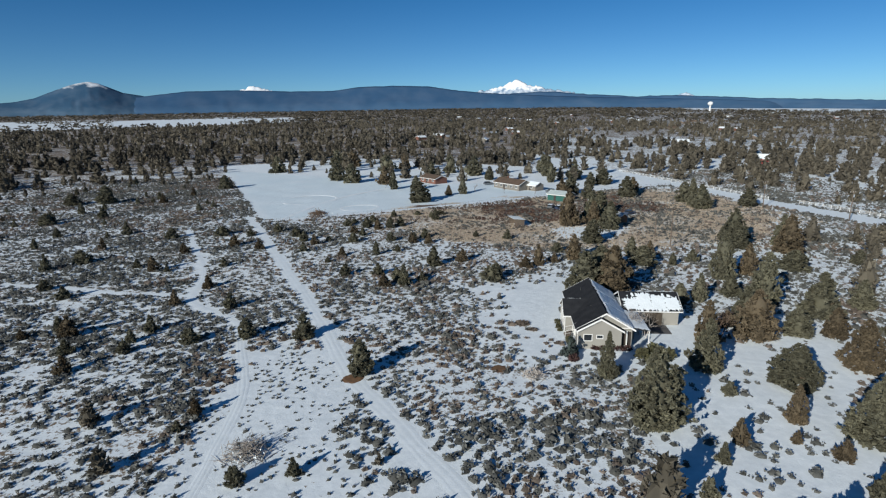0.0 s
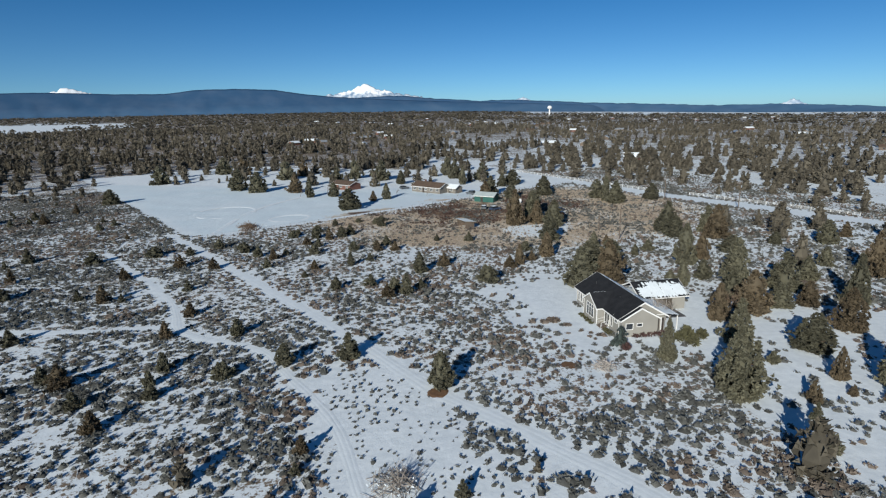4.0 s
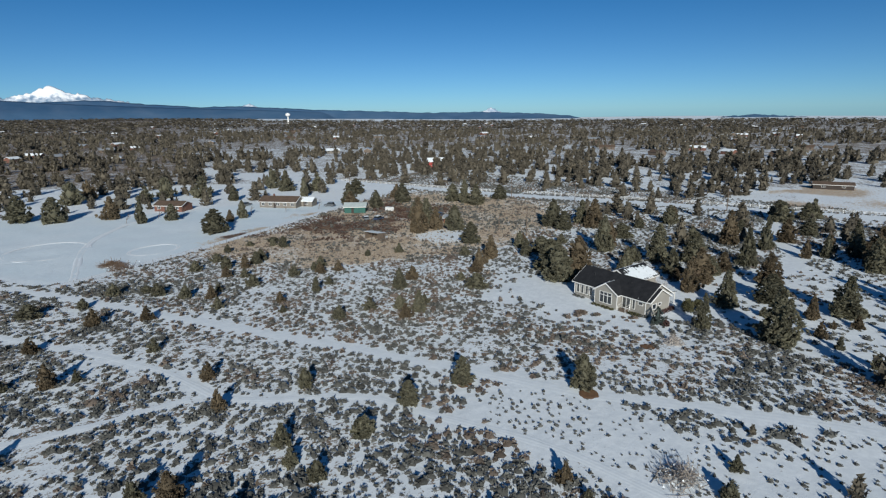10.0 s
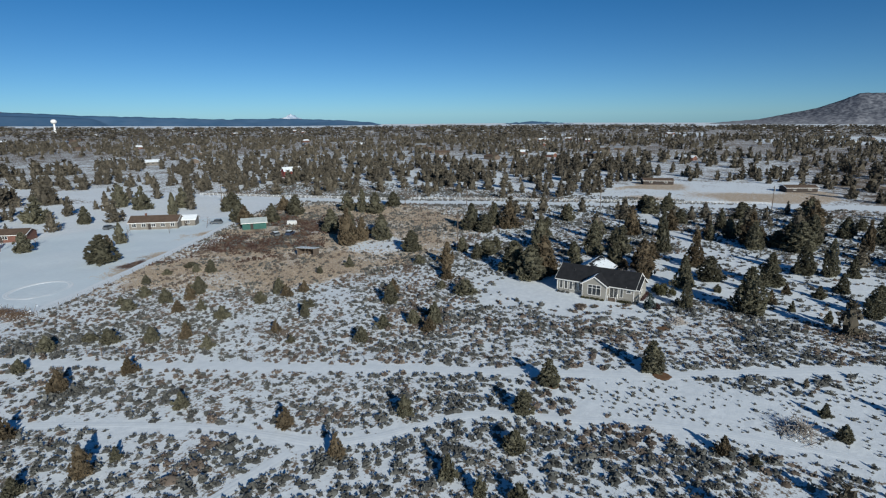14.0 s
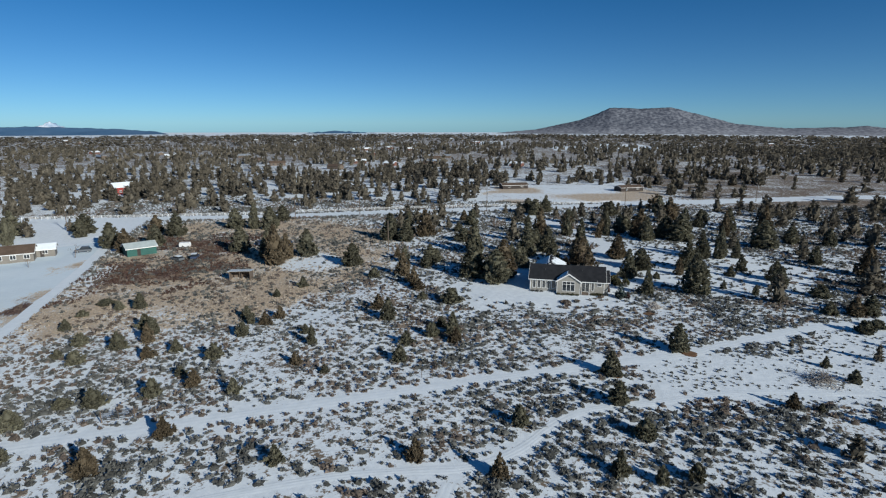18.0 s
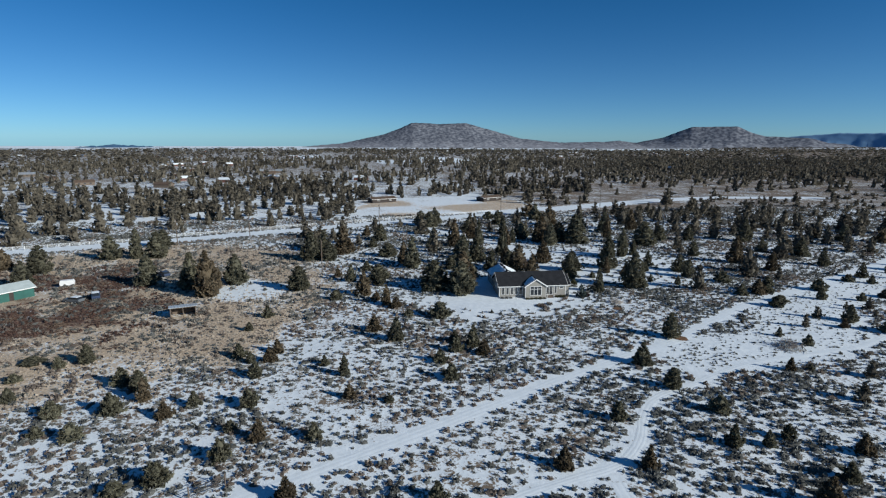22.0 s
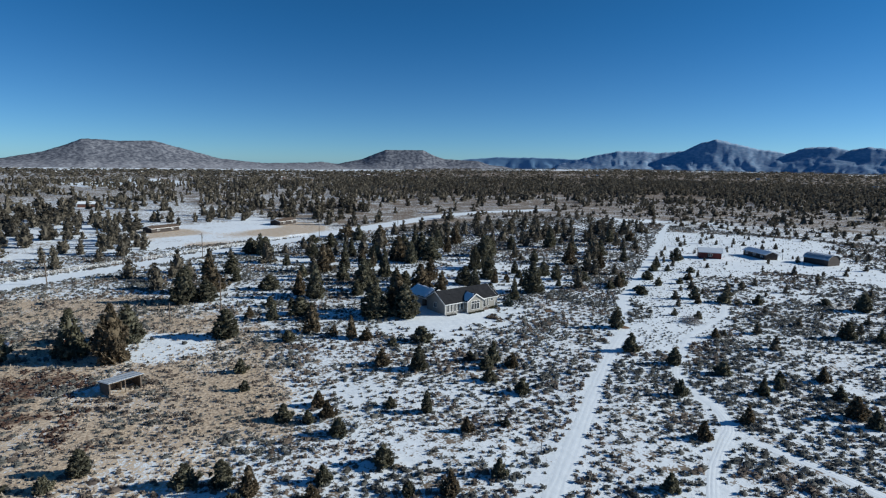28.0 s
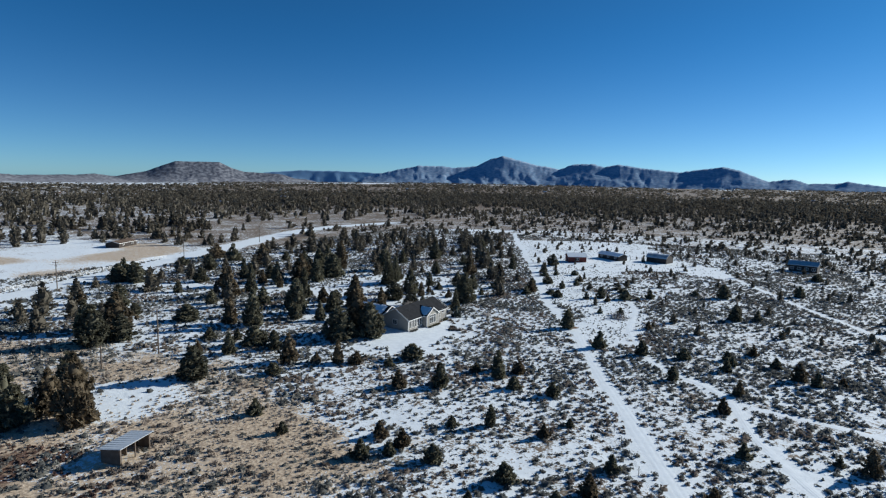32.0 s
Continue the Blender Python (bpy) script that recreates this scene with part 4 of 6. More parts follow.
def tree_mass(name, x, y, h, w, tufts, rs, label, size):
    """Many small trees in one mesh."""
    m = len(x)
    z = height(x, y)
    temps = []
    for i in range(8):
        pts, nrm = crown_points(("cone", "cone", "oval", "round")[i % 4], tufts, np.random.RandomState(i + 50))
        tv, tf = tuft_cloud(pts, nrm, size, np.random.RandomState(i + 70), 2)
        mid = np.repeat(tv.reshape(-1, 3, 3).mean(1), 3, 0)
        tv = mid + (tv - mid) * np.array([1.15, 1.15, 0.75])
        if tufts > 6:
            hv, hf = blob(3, 6, lambda q: 0.36 * max(1 - q, 0) ** 0.75 * min(1, 0.5 + 2 * q), np.random.RandomState(i + 90), 0.3) if tufts > 50 else blob(2, 4, lambda q: 0.34 * (1 - 0.95 * q), np.random.RandomState(i + 90), 0.3)
            tv = np.concatenate([tv, (hv * np.array([1, 1, 0.86]) + np.array([0, 0, 0.05]))[hf].reshape(-1, 3)])
        temps.append(tv)
    ang = rs.rand(m) * 6.283
    T = np.stack(temps)[rs.randint(0, 8, m)]
    V = np.empty(T.shape)
    c, s = np.cos(ang)[:, None], np.sin(ang)[:, None]
    V[:, :, 0] = x[:, None] + (T[:, :, 0] * c - T[:, :, 1] * s) * w[:, None]
    V[:, :, 1] = y[:, None] + (T[:, :, 0] * s + T[:, :, 1] * c) * w[:, None]
    V[:, :, 2] = z[:, None] + T[:, :, 2] * h[:, None]
    V = V.reshape(-1, 3)
    return tagged(new(name, tri_mesh(name, V, np.arange(len(V)).reshape(-1, 3), WOODS)), label, "woods", kind="stuff")


def open_woods():
    """Junipers of the woods round the house."""
    rs = np.random.RandomState(21)
    out = []
    for poly, count in ((P("74,132 78,66 62,20 60,-50 82,-118 170,-60 160,40 118,160 88,136"), 110), (P("8,44 26,46 66,-20 82,-118 62,-92 34,-26"), 11), (P("-90,300 -20,276 50,262 96,262 150,205 210,215 230,330 60,420 -110,420"), 190), (P("136,197 166,114 200,124 255,117 300,80 330,120 300,280 240,300 190,215"), 120)):
        xs, ys = [p[0] for p in poly], [p[1] for p in poly]
        x = rs.uniform(min(xs), max(xs), 4000)
        y = rs.uniform(min(ys), max(ys), 4000)
        k = inside(poly, x, y) & free_of_trees(x, y, 4.5) & (dist(ROAD, x, y) > 9) & (dist(DRIVE, x, y) > 7) & ~inside(FIELD_OPEN, x, y) & ~inside(EAST_FIELD, x, y) & ~inside(YARD, x, y) & (dist(TRACK_A, x, y) > 6) & (vnoise(x, y, 22) > 0.3)
        for bx, by, br in BUILT:
            k &= np.hypot(x - bx, y - by) > br
        for bx, by, br in BUILT:
            d = np.array([-40.0 - bx, 110.0 - by])
            d /= np.linalg.norm(d)
            s = (x - bx) * d[0] + (y - by) * d[1]
            k &= ~((s > 0) & (s < 26) & (np.abs((x - bx) * d[1] - (y - by) * d[0]) < br * 0.8))
        got = []
        for i in np.nonzero(k)[0]:
            if all(math.hypot(x[i] - a, y[i] - b) > 5.2 for a, b in got):
                got.append((x[i], y[i]))
            if len(got) >= count:
                break
        for a, b in got:
            h = 2.6 + 6.2 * rs.rand() ** 1.1
            out.append((a, b, h, h * (0.62 + 0.35 * rs.rand())))
    q = np.array(out).T
    tree_mass("juniper_woods", q[0], q[1], q[2], q[3], 110, rs, "open juniper woods with snow between the trees", 0.16)


# centres and clear radius of the buildings
BUILT = [(25, 88, 13), (35, 93, 8), (24, 170, 5), (44, 210, 8), (56, 207, 4), (55.5, 170, 3), (31, 245, 11), (-4, 270, 9), (183, 320, 9), (236, 101, 14), (232, 33, 13),
         (17, -52, 7), (4, -70, 9), (-18, -75, 9), (-78, -83, 9), (-13, 0, 4), (62, 182, 3)]
open_woods()


def young_growth():
    """Small junipers thinly spread over the southern pasture and brush."""
    rs = np.random.RandomState(23)
    x, y = rs.uniform(-125, 60, 900), rs.uniform(-150, 62, 900)
    k = free_of_trees(x, y, 3.0) & (dist(TRACK_A, x, y) > 4) & (dist(TRACK_B, x, y) > 3) & ((x - 4) * 0.92 + (y - 40) * 0.39 < -3)
    for bx, by, br in BUILT:
        k &= np.hypot(x - bx, y - by) > br
    got = []
    for i in np.nonzero(k)[0]:
        if all(math.hypot(x[i] - a, y[i] - b) > 5.5 for a, b in got):
            got.append((x[i], y[i]))
    q = np.array(got[:230]).T
    h = 1.4 + 1.9 * rs.rand(q.shape[1]) ** 1.3
    tree_mass("young_junipers", q[0], q[1], h, h * rs.uniform(0.6, 0.95, len(h)), 70, rs, "small junipers dotted over the snowy pasture", 0.24)


young_growth()


def southern_brush():
    """Tall brush and young junipers beyond the southern pasture."""
    rs = np.random.RandomState(29)
    x, y = rs.uniform(-240, 220, 2600), rs.uniform(-420, -95, 2600)
    k = ~inside(PASTURE, x, y) & (dist(TRACK_A, x, y) > 4) & (dist(TRACK_D, x, y) > 3) & (dist(ROAD, x, y) > 8) & (vnoise(x, y, 18) > 0.25)
    for bx, by, br in BUILT:
        k &= np.hypot(x - bx, y - by) > br
    x, y = x[k], y[k]
    h = 0.9 + 2.8 * rs.rand(len(x)) ** 2
    tree_mass("southern_brush", x, y, h, h * rs.uniform(0.8, 1.5, len(x)), 16, rs, "tall brush and young junipers on the snowy plain", 0.42)


southern_brush()


def scatter(lo, hi, n, rs, span):
    """Points round the plan's middle between two ranges, over the side that is seen."""
    r = np.sqrt(rs.uniform(lo ** 2, hi ** 2, n))
    a = np.radians(rs.uniform(*span, n))
    return CX + r * np.sin(a), CY + r * np.cos(a)


def far_trees(name, lo, hi, n, tufts, hmin, hmax, rs, wide=0.6, cut=0.36, cell=70, span=(-52, 202)):
    x, y = scatter(lo, hi, n, rs, span)
    k = (vnoise(x, y, cell) > cut - 0.14 * (azim(x, y) < 8)) & ~inside(FIELD, x, y) & ~inside(EAST_FIELD, x, y) & ~inside(PASTURE, x, y) & (dist(ROAD, x, y) > 8) & ~far_open(x, y) & (dist(TRACK_A, x, y) > 8)
    k &= ~((x > 40) & (x < 170) & (y > -120) & (y < 160))
    for bx, by, br in BUILT:
        k &= np.hypot(x - bx, y - by) > br + 1
    # the open brush to the south and west carries few trees
    a, r = azim(x, y), np.hypot(x - CX, y - CY)
    few = (((a > 128) & (r < 350)) | ((a < -12) & (r < 225)))
    k &= (~few | (rs.rand(n) < 0.75)) & ((a < 118) | (rs.rand(n) < np.clip((r - 370) / 340, 0.06, 0.95)))
    x, y = x[k], y[k]
    m = len(x)
    h = rs.uniform(hmin, hmax, m) * np.where(few[k], 0.5, 1)
    w = h * rs.uniform(wide, wide * 1.5, m)
    return tree_mass(name, x, y, h, w, tufts, rs, "dark juniper woods spreading over the plain", 0.27 if tufts > 60 else 0.44)


far_trees("woods_near", 190, 420, 2500, 64, 3.6, 9.6, np.random.RandomState(31), 0.55, 0.36, 34)
far_trees("woods_middle", 420, 1100, 12000, 9, 4.5, 9.5, np.random.RandomState(32), 0.6, 0.36, 55)
far_trees("woods_south", 300, 1300, 7500, 7, 4.5, 8.5, np.random.RandomState(35), 0.75, 0.2, 60, (118, 202))
far_trees("woods_far", 1100, 2400, 14000, 6, 6, 10.5, np.random.RandomState(33), 1.2, 0.34, 110)
far_trees("woods_horizon", 2400, 4150, 12000, 5, 6, 10, np.random.RandomState(34), 2.6, 0.34, 200)


def shrub_template(n, rs):
    """A low feathery bush, about unit radius: many short twiggy sprays round a small dark heart."""
    turn = rs.rand() * 6.283
    rim = [(q * math.cos(a), q * math.sin(a), -0.06) for a, q in ((turn + 6.283 * (i + 0.6 * rs.rand()) / 5, 0.52 + 0.32 * rs.rand()) for i in range(5))]
    v, f = rim + [(0.2 * (rs.rand() - 0.5), 0.2 * (rs.rand() - 0.5), 0.47)], [(i, (i + 1) % 5, 5) for i in range(5)]
    a, el = rs.rand(n) * 6.283, np.arcsin(rs.rand(n) ** 0.85)
    d = np.stack([np.cos(a) * np.cos(el), np.sin(a) * np.cos(el), np.sin(el)], 1)
    wide = 0.62 + 0.2 * np.sin(2 * a + turn) + 0.16 * np.sin(3 * a - turn)
    pts = np.array([0, 0, 0.03]) + d * np.stack([wide, wide, 0 * a + 0.5], 1) * (0.78 + 0.34 * rs.rand(n, 1))
    tv, tf = tuft_cloud(pts, d, 1.3 / math.sqrt(n + 5), rs, 1, 0.35, 1.75)
    tv[:, 2] = np.maximum(tv[:, 2], -0.05)
    return joined([(np.array(v), np.array(f)), (tv, tf)])


def brush(name, x, y, r, tall, sprays, material, label, category):
    rs = np.random.RandomState(len(x) % 1000)
    temps = [shrub_template(sprays, np.random.RandomState(i + 300)) for i in range(12)]
    m, faces = len(x), temps[0][1]
    T = np.stack([t[0] for t in temps])[rs.randint(0, 12, m)]
    ang = rs.rand(m) * 6.283
    c, s = np.cos(ang)[:, None], np.sin(ang)[:, None]
    st = rs.uniform(0.8, 1.4, m)
    V = np.empty(T.shape)
    V[:, :, 0] = x[:, None] + (T[:, :, 0] * c * st[:, None] - T[:, :, 1] * s) * r[:, None]
    V[:, :, 1] = y[:, None] + (T[:, :, 0] * s * st[:, None] + T[:, :, 1] * c) * r[:, None]
    V[:, :, 2] = height(x, y)[:, None] + T[:, :, 2] * (r * tall * rs.uniform(0.8, 1.2, m))[:, None]
    F = (faces[None] + (np.arange(m) * T.shape[1])[:, None, None]).reshape(-1, 3)
    return tagged(new(name, tri_mesh(name, V.reshape(-1, 3), F, material)), label, category, kind="stuff")


def build_brush():
    rs = np.random.RandomState(41)
    gap = 1.14
    gx, gy = np.meshgrid(np.arange(-240, 175, gap), np.arange(-160, 300, gap))
    n = gx.size
    x, y = gx.ravel() + rs.uniform(-0.48, 0.48, n) * gap, gy.ravel() + rs.uniform(-0.48, 0.48, n) * gap
    r0 = np.hypot(x - CX, y - CY)
    # only the sides that the path looks on
    fore = (x > np.minimum(-94, -0.8 * y - 12)) & (x > -175)
    seen = r0 < 330
    off = (dist(TRACK_A, x, y) > 1.5) & (dist(TRACK_B, x, y) > 1.05) & (dist(TRACK_C, x, y) > 1.0) & (dist(TRACK_D, x, y) > 1.4) & (dist(ROAD, x, y) > 5) & (dist(DRIVE, x, y) > 2.5) & (dist(FIELD_EDGE, x, y) > 1.6)
    off &= ~inside(FIELD, x, y) & (~inside(YARD, x, y) | ((edge(YARD, x, y) < 6) & (rs.rand(n) < 0.25)))
    for bx, by, br in BUILT:
        off &= np.hypot(x - bx, y - by) > br * 0.8
    off &= ~inside(DRIFT, x, y) | (rs.rand(n) < 0.3)
    small = (edge(CLEARING, x, y) + (vnoise(x, y, 8) - 0.5) * 16 > 3) | (edge(BARN_FIELD, x, y) + (vnoise(x, y, 6) - 0.5) * 8 > 0)
    east = inside(EAST_YARD, x, y)
    tan = edge(TAN, x, y) + (vnoise(x, y, 5) - 0.5) * 8 > 0
    wood = (x > 40) & (y < 140)
    clump = vnoise(x, y, 3.2) * 0.5 + vnoise(x, y, 12) * 0.5
    p = np.clip(0.92 + (clump - 0.5) * 1.9, 0.25, 1.0)
    p = np.where((x < -62) & (y > 110), np.clip(p + 0.12, 0, 1), p)
    p = np.where((x < -18) & (y < 100), p * 0.95, p)
    p = np.where((dist(TRACK_A, x, y) < 4.2) & (y > 88), 0.85, p)
    slope = (x > -48) & (x < 26) & (y > 96)
    p = np.where(slope, p * 0.95, p)
    p = np.where(wood, p * 0.82, p)
    p = np.where(east, 0.22, p)
    p = np.where(inside(PASTURE, x, y), p * 0.66, p)
    p = np.where(r0 > 190, p * 0.8, p)
    p = np.where(fore, p, 0.3)
    keep = seen & off & (rs.rand(n) < p)
    big = keep & ~small & (~tan | (rs.rand(n) < 0.5))
    # big sage grows in thick clumps
    r = (0.36 + 0.52 * rs.rand(n) ** 1.8) * np.where(clump > 0.58, 1.25, 1.0) * np.where(slope, 0.9, 1.0)
    redder = vnoise(x, y, 9) + 0.7 * (rs.rand(n) - 0.5) + 0.16 * slope - 0.2 * ((x < -35) & (y < 160)) > 0.72
    path = P("0,0 -30,4 -60,20 -85,45 -101,78 -107,110 -103,145 -90,175 -70,197 -48,212")
    close = dist(path, x, y) < 92
    for nm, pick, mt, lab, cat in (("sagebrush", big & ~redder, SAGE, "grey-green sagebrush covering the snowy plain", "sagebrush"), ("rabbitbrush", big & redder, RUSTY, "rusty dry rabbitbrush between the sage", "brush")):
        for tier, sprays, far in ((close & fore, 19, 1.14), (~(close & fore), 6, 1.25)):
            q = pick & tier
            brush(nm, x[q], y[q], r[q] * far, 0.95, sprays, mt, lab, cat)
    c = seen & off & small & (rs.rand(n) < np.where(y < -30, 0.15, np.where(y < 12, 0.5, 0.8))) & (vnoise(x, y, 2.5) > 0.25)
    brush("low_sagebrush", x[c], y[c], 0.24 + 0.28 * rs.rand(c.sum()) ** 2, 1.1, 6, SAGE, "low tufts of sage poking through snow", "sagebrush")
    gx, gy = np.meshgrid(np.arange(-30, 116, 0.72), np.arange(130, 236, 0.72))
    n = gx.size
    x, y = gx.ravel() + rs.uniform(-0.36, 0.36, n), gy.ravel() + rs.uniform(-0.36, 0.36, n)
    d = (edge(TAN, x, y) + (vnoise(x, y, 5) - 0.5) * 10 > -2) & ~inside(FIELD, x, y) & (dist(ROAD, x, y) > 6) & (dist(FIELD_EDGE, x, y) > 1.6)
    for bx, by, br in BUILT:
        d &= np.hypot(x - bx, y - by) > br * 0.7
    d &= ~inside(DRIFT, x, y) | (rs.rand(n) < 0.4)
    d &= rs.rand(n) < np.clip(0.1 + 0.9 * vnoise(x, y, 4), 0, 1)
    dark = (edge(BROWN, x, y) + (vnoise(x, y, 4) - 0.5) * 10 > 0) & (vnoise(x, y, 6) + 0.5 * vnoise(x, y, 2.6) > 0.55)
    e = d & ~dark
    brush("bunchgrass", x[e], y[e], 0.2 + 0.24 * rs.rand(e.sum()), 1.2, 6, STRAW, "pale dry bunchgrass and weeds", "grass")
    e = d & dark
    brush("dead_weeds", x[e], y[e], 0.26 + 0.34 * rs.rand(e.sum()), 1.2, 7, DEBRIS, "dark brown dead weeds and branches on the ground", "weeds")


build_brush()


# ---- the house ----
def window(parent, x, y, z, w, h, cols=1, transom=0.0, rz=-90, label="white-framed window with dark glass"):
    """A framed window on a wall; its own +y looks out of the wall after rz."""
    fr = 0.09
    bars = [(-w / 2 - fr, -0.02, z - fr, -w / 2, 0.06, z + h + fr), (w / 2, -0.02, z - fr, w / 2 + fr, 0.06, z + h + fr), (-w / 2, -0.02, z + h, w / 2, 0.06, z + h + fr), (-w / 2, -0.02, z - fr, w / 2, 0.08, z)]
    for i in range(1, cols):
        c = -w / 2 + w * i / cols
        bars.append((c - 0.045, -0.02, z, c + 0.045, 0.05, z + h))
    if transom:
        bars.append((-w / 2, -0.02, z + transom - 0.04, w / 2, 0.045, z + transom + 0.04))
    f = part("window", boxes(*bars), TRIM, parent, label)
    f.matrix_local = pose(x, y, 0, 0, 0, rz)
    for i in range(cols):
        a, b = -w / 2 + w * i / cols + 0.02, -w / 2 + w * (i + 1) / cols - 0.02
        for lo, hi in (((0, transom), (transom, h)) if transom else ((0, h),)):
            part("pane", boxes((a, -0.012, z + lo + 0.01, b, 0.012, z + hi - 0.01)), GLASS, f)
    return f


def roof_pair(parent, ridge_z, eave_z, x0, xr, x1, a, b, material, axis="y", snow_east=False, over=0.45):
    """Two slopes that meet on a ridge along y, with thickness and overhang."""
    th = 0.16
    sl0, sl1 = (ridge_z - eave_z) / (xr - x0), (ridge_z - eave_z) / (x1 - xr)
    lo = (x0 - over, eave_z - over * sl0)
    hi = (x1 + over, eave_z - over * sl1)
    part("roof_slope", prism([lo, (xr, ridge_z), (xr, ridge_z + th), (lo[0], lo[1] + th)], a - over, b + over, axis), material, parent, "dark shingle roof slope")
    part("roof_slope", prism([(xr, ridge_z), hi, (hi[0], hi[1] + th), (xr, ridge_z + th)], a - over, b + over, axis), material, parent, "dark shingle roof slope")
    for s in (a - over, b + over):
        e = 0.05 if s > a else -0.05
        part("rake_board", prism([(lo[0], lo[1] - 0.1), (xr, ridge_z - 0.1), (hi[0], hi[1] - 0.1), (hi[0], hi[1] + th + 0.02), (xr, ridge_z + th + 0.02), (lo[0], lo[1] + th + 0.02)], s, s + e, axis), TRIM, parent, "white painted rake board")
    for px, pz in (lo, hi):
        d = -0.05 if px < xr else 0.05
        part("gutter", prism([(px, pz - 0.08), (px + d, pz - 0.08), (px + d, pz + 0.1), (px, pz + 0.1)], a - over, b + over, axis), TRIM, parent, "white gutter")
    return lo, hi


def snow_cover(parent, pts, z_of, thick=0.12, seed=1, ragged=0.5, n=16):
    """A ragged slab of snow on a slope, over the quad (x0, x1, y0, y1)."""
    rs = np.random.RandomState(seed)
    x0, x1, y0, y1 = pts
    bm = bmesh.new()
    top = [[None] * (n + 1) for _ in range(n + 1)]
    for i in range(n + 1):
        for j in range(n + 1):
            u, v = i / n, j / n
            x = x0 + (x1 - x0) * u + (ragged * (rs.rand() - 0.5) if i in (0, n) else 0)
            y = y0 + (y1 - y0) * v + (ragged * (rs.rand() - 0.5) if j in (0, n) else 0)
            rim = i in (0, n) or j in (0, n)
            top[i][j] = bm.verts.new((x, y, z_of(x, y) + (0.0 if rim else thick * (0.7 + 0.5 * rs.rand()))))
    for i in range(n):
        for j in range(n):
            bm.faces.new((top[i][j], top[i + 1][j], top[i + 1][j + 1], top[i][j + 1]))
    bmesh.ops.recalc_face_normals(bm, faces=bm.faces)
    return part("roof_snow", bm, SNOW, parent, "melting snow lying on the roof")


def build_house():
    """Local x runs east into the house, y north along the front."""
    h = thing("house", HOUSE_M, "single-storey greige house with dark shingle roof and white trim", "house")
    # south block, north block, garage wing
    part("foundation", boxes((0.05, 0.05, -0.2, 7.95, 16.75, 0.35)), CONCRETE, h, "grey concrete foundation")
    part("wall", prism([(0, 0.35), (8.0, 0.35), (8.0, 3.05), (4.0, 5.3), (0, 3.05)], 0, 16.8), SIDING, h, "greige lap-sided wall with gable ends")
    for k in range(16):
        z = 0.45 + 0.165 * k
        if z < 3.0:
            for d in ((-0.018, 0.0, z, 0.0, 5.2, z + 0.02), (-0.018, 10.9, z, 0.0, 16.8, z + 0.02), (0.0, -0.018, z, 8.0, 0.0, z + 0.02)):
                part("siding_board", boxes(d), SIDING, h)
    part("frieze_board", boxes((0.05, -0.03, 3.0, 7.95, 0.0, 3.14)), TRIM, h, "white frieze board across the gable end")
    roof_pair(h, 5.42, 3.05, 0, 4.0, 8.0, 0, 16.8, SHINGLE)
    for k in range(1, 15):
        t = k / 15
        part("shingle_course", prism([(-0.45 + 4.43 * t, 2.95 + 2.63 * t), (-0.39 + 4.43 * t, 2.985 + 2.63 * t), (-0.39 + 4.43 * t, 3.005 + 2.63 * t), (-0.45 + 4.43 * t, 2.97 + 2.63 * t)], -0.44, 17.24), SHINGLE, h)
    # front gable bay
    by0, by1, bp = 5.4, 10.6, -1.35
    mid = (by0 + by1) / 2
    part("bay_wall", prism([(by0, 0.0), (by1, 0.0), (by1, 3.05), (mid, 4.65), (by0, 3.05)], bp, 0.2, "x"), SIDING, h, "greige gable bay with tall windows")
    roof_pair(h, 4.72, 3.05, by0, mid, by1, bp + 0.1, 3.2, SHINGLE, "x", over=0.35)
    window(h, bp, mid, 0.75, 2.7, 2.15, 3, 1.55, 90, "triple tall window with transoms in the gable bay")
    for y in (15.9, 14.8, 13.7, 12.6):
        window(h, 0, y, 0.75, 0.62, 1.75, 1, 0, 90, "narrow tall white-framed window")
    window(h, 0, 11.45, 0.75, 0.8, 1.75, 1, 0, 90, "white-framed window beside the bay")
    window(h, 0, 4.2, 0.45, 1.7, 2.1, 2, 0, 90, "white-framed glazed patio doors")
    window(h, 0, 2.55, 0.75, 0.5, 1.9, 1, 0, 90, "narrow window beside the patio doors")
    window(h, 0, 1.1, 1.9, 0.9, 0.5, 1, 0, 90, "small high window")
    part("gable_wall", prism([(0, 0.0), (6.3, 0.0), (6.3, 3.02), (3.15, 4.72), (0, 3.02)], -0.9, 0.03), SIDING, h, "greige gable wall standing out of the south end")
    roof_pair(h, 4.82, 3.03, 0, 3.15, 6.3, -0.9, 1.2, SHINGLE, over=0.35)
    window(h, 1.35, -0.9, 1.35, 1.15, 0.95, 1, 0, 180, "dark window in the gable end")
    window(h, 3.1, -0.9, 1.75, 0.85, 0.45, 1, 0, 180, "small white-framed window in the gable end")
    # dark flat panels that stand for the shade in the porch recess
    for y0, y1 in ((6.45, 7.05), (7.3, 7.85)):
        part("porch_door", boxes((y0, -0.06, 0.3, y1, -0.02, 2.5)), DARKWOOD, h, "flat dark panel for the shaded recess under the porch roof")
    part("porch_post", boxes((7.1, -0.42, 0.0, 7.24, -0.28, 2.75)), TRIM, h)
    window(h, 4.2, 16.8, 1.3, 1.2, 1.2, 2, 0, 0, "white-framed window in the north gable")
    for y in (0.0, 16.8):
        part("corner_board", boxes((-0.05, y - 0.05, 0.3, 0.09, y + 0.09, 3.05)), TRIM, h)
    for y in (by0, by1):
        part("corner_board", boxes((bp - 0.04, y - 0.05, 0.0, bp + 0.09, y + 0.05, 3.05)), TRIM, h)
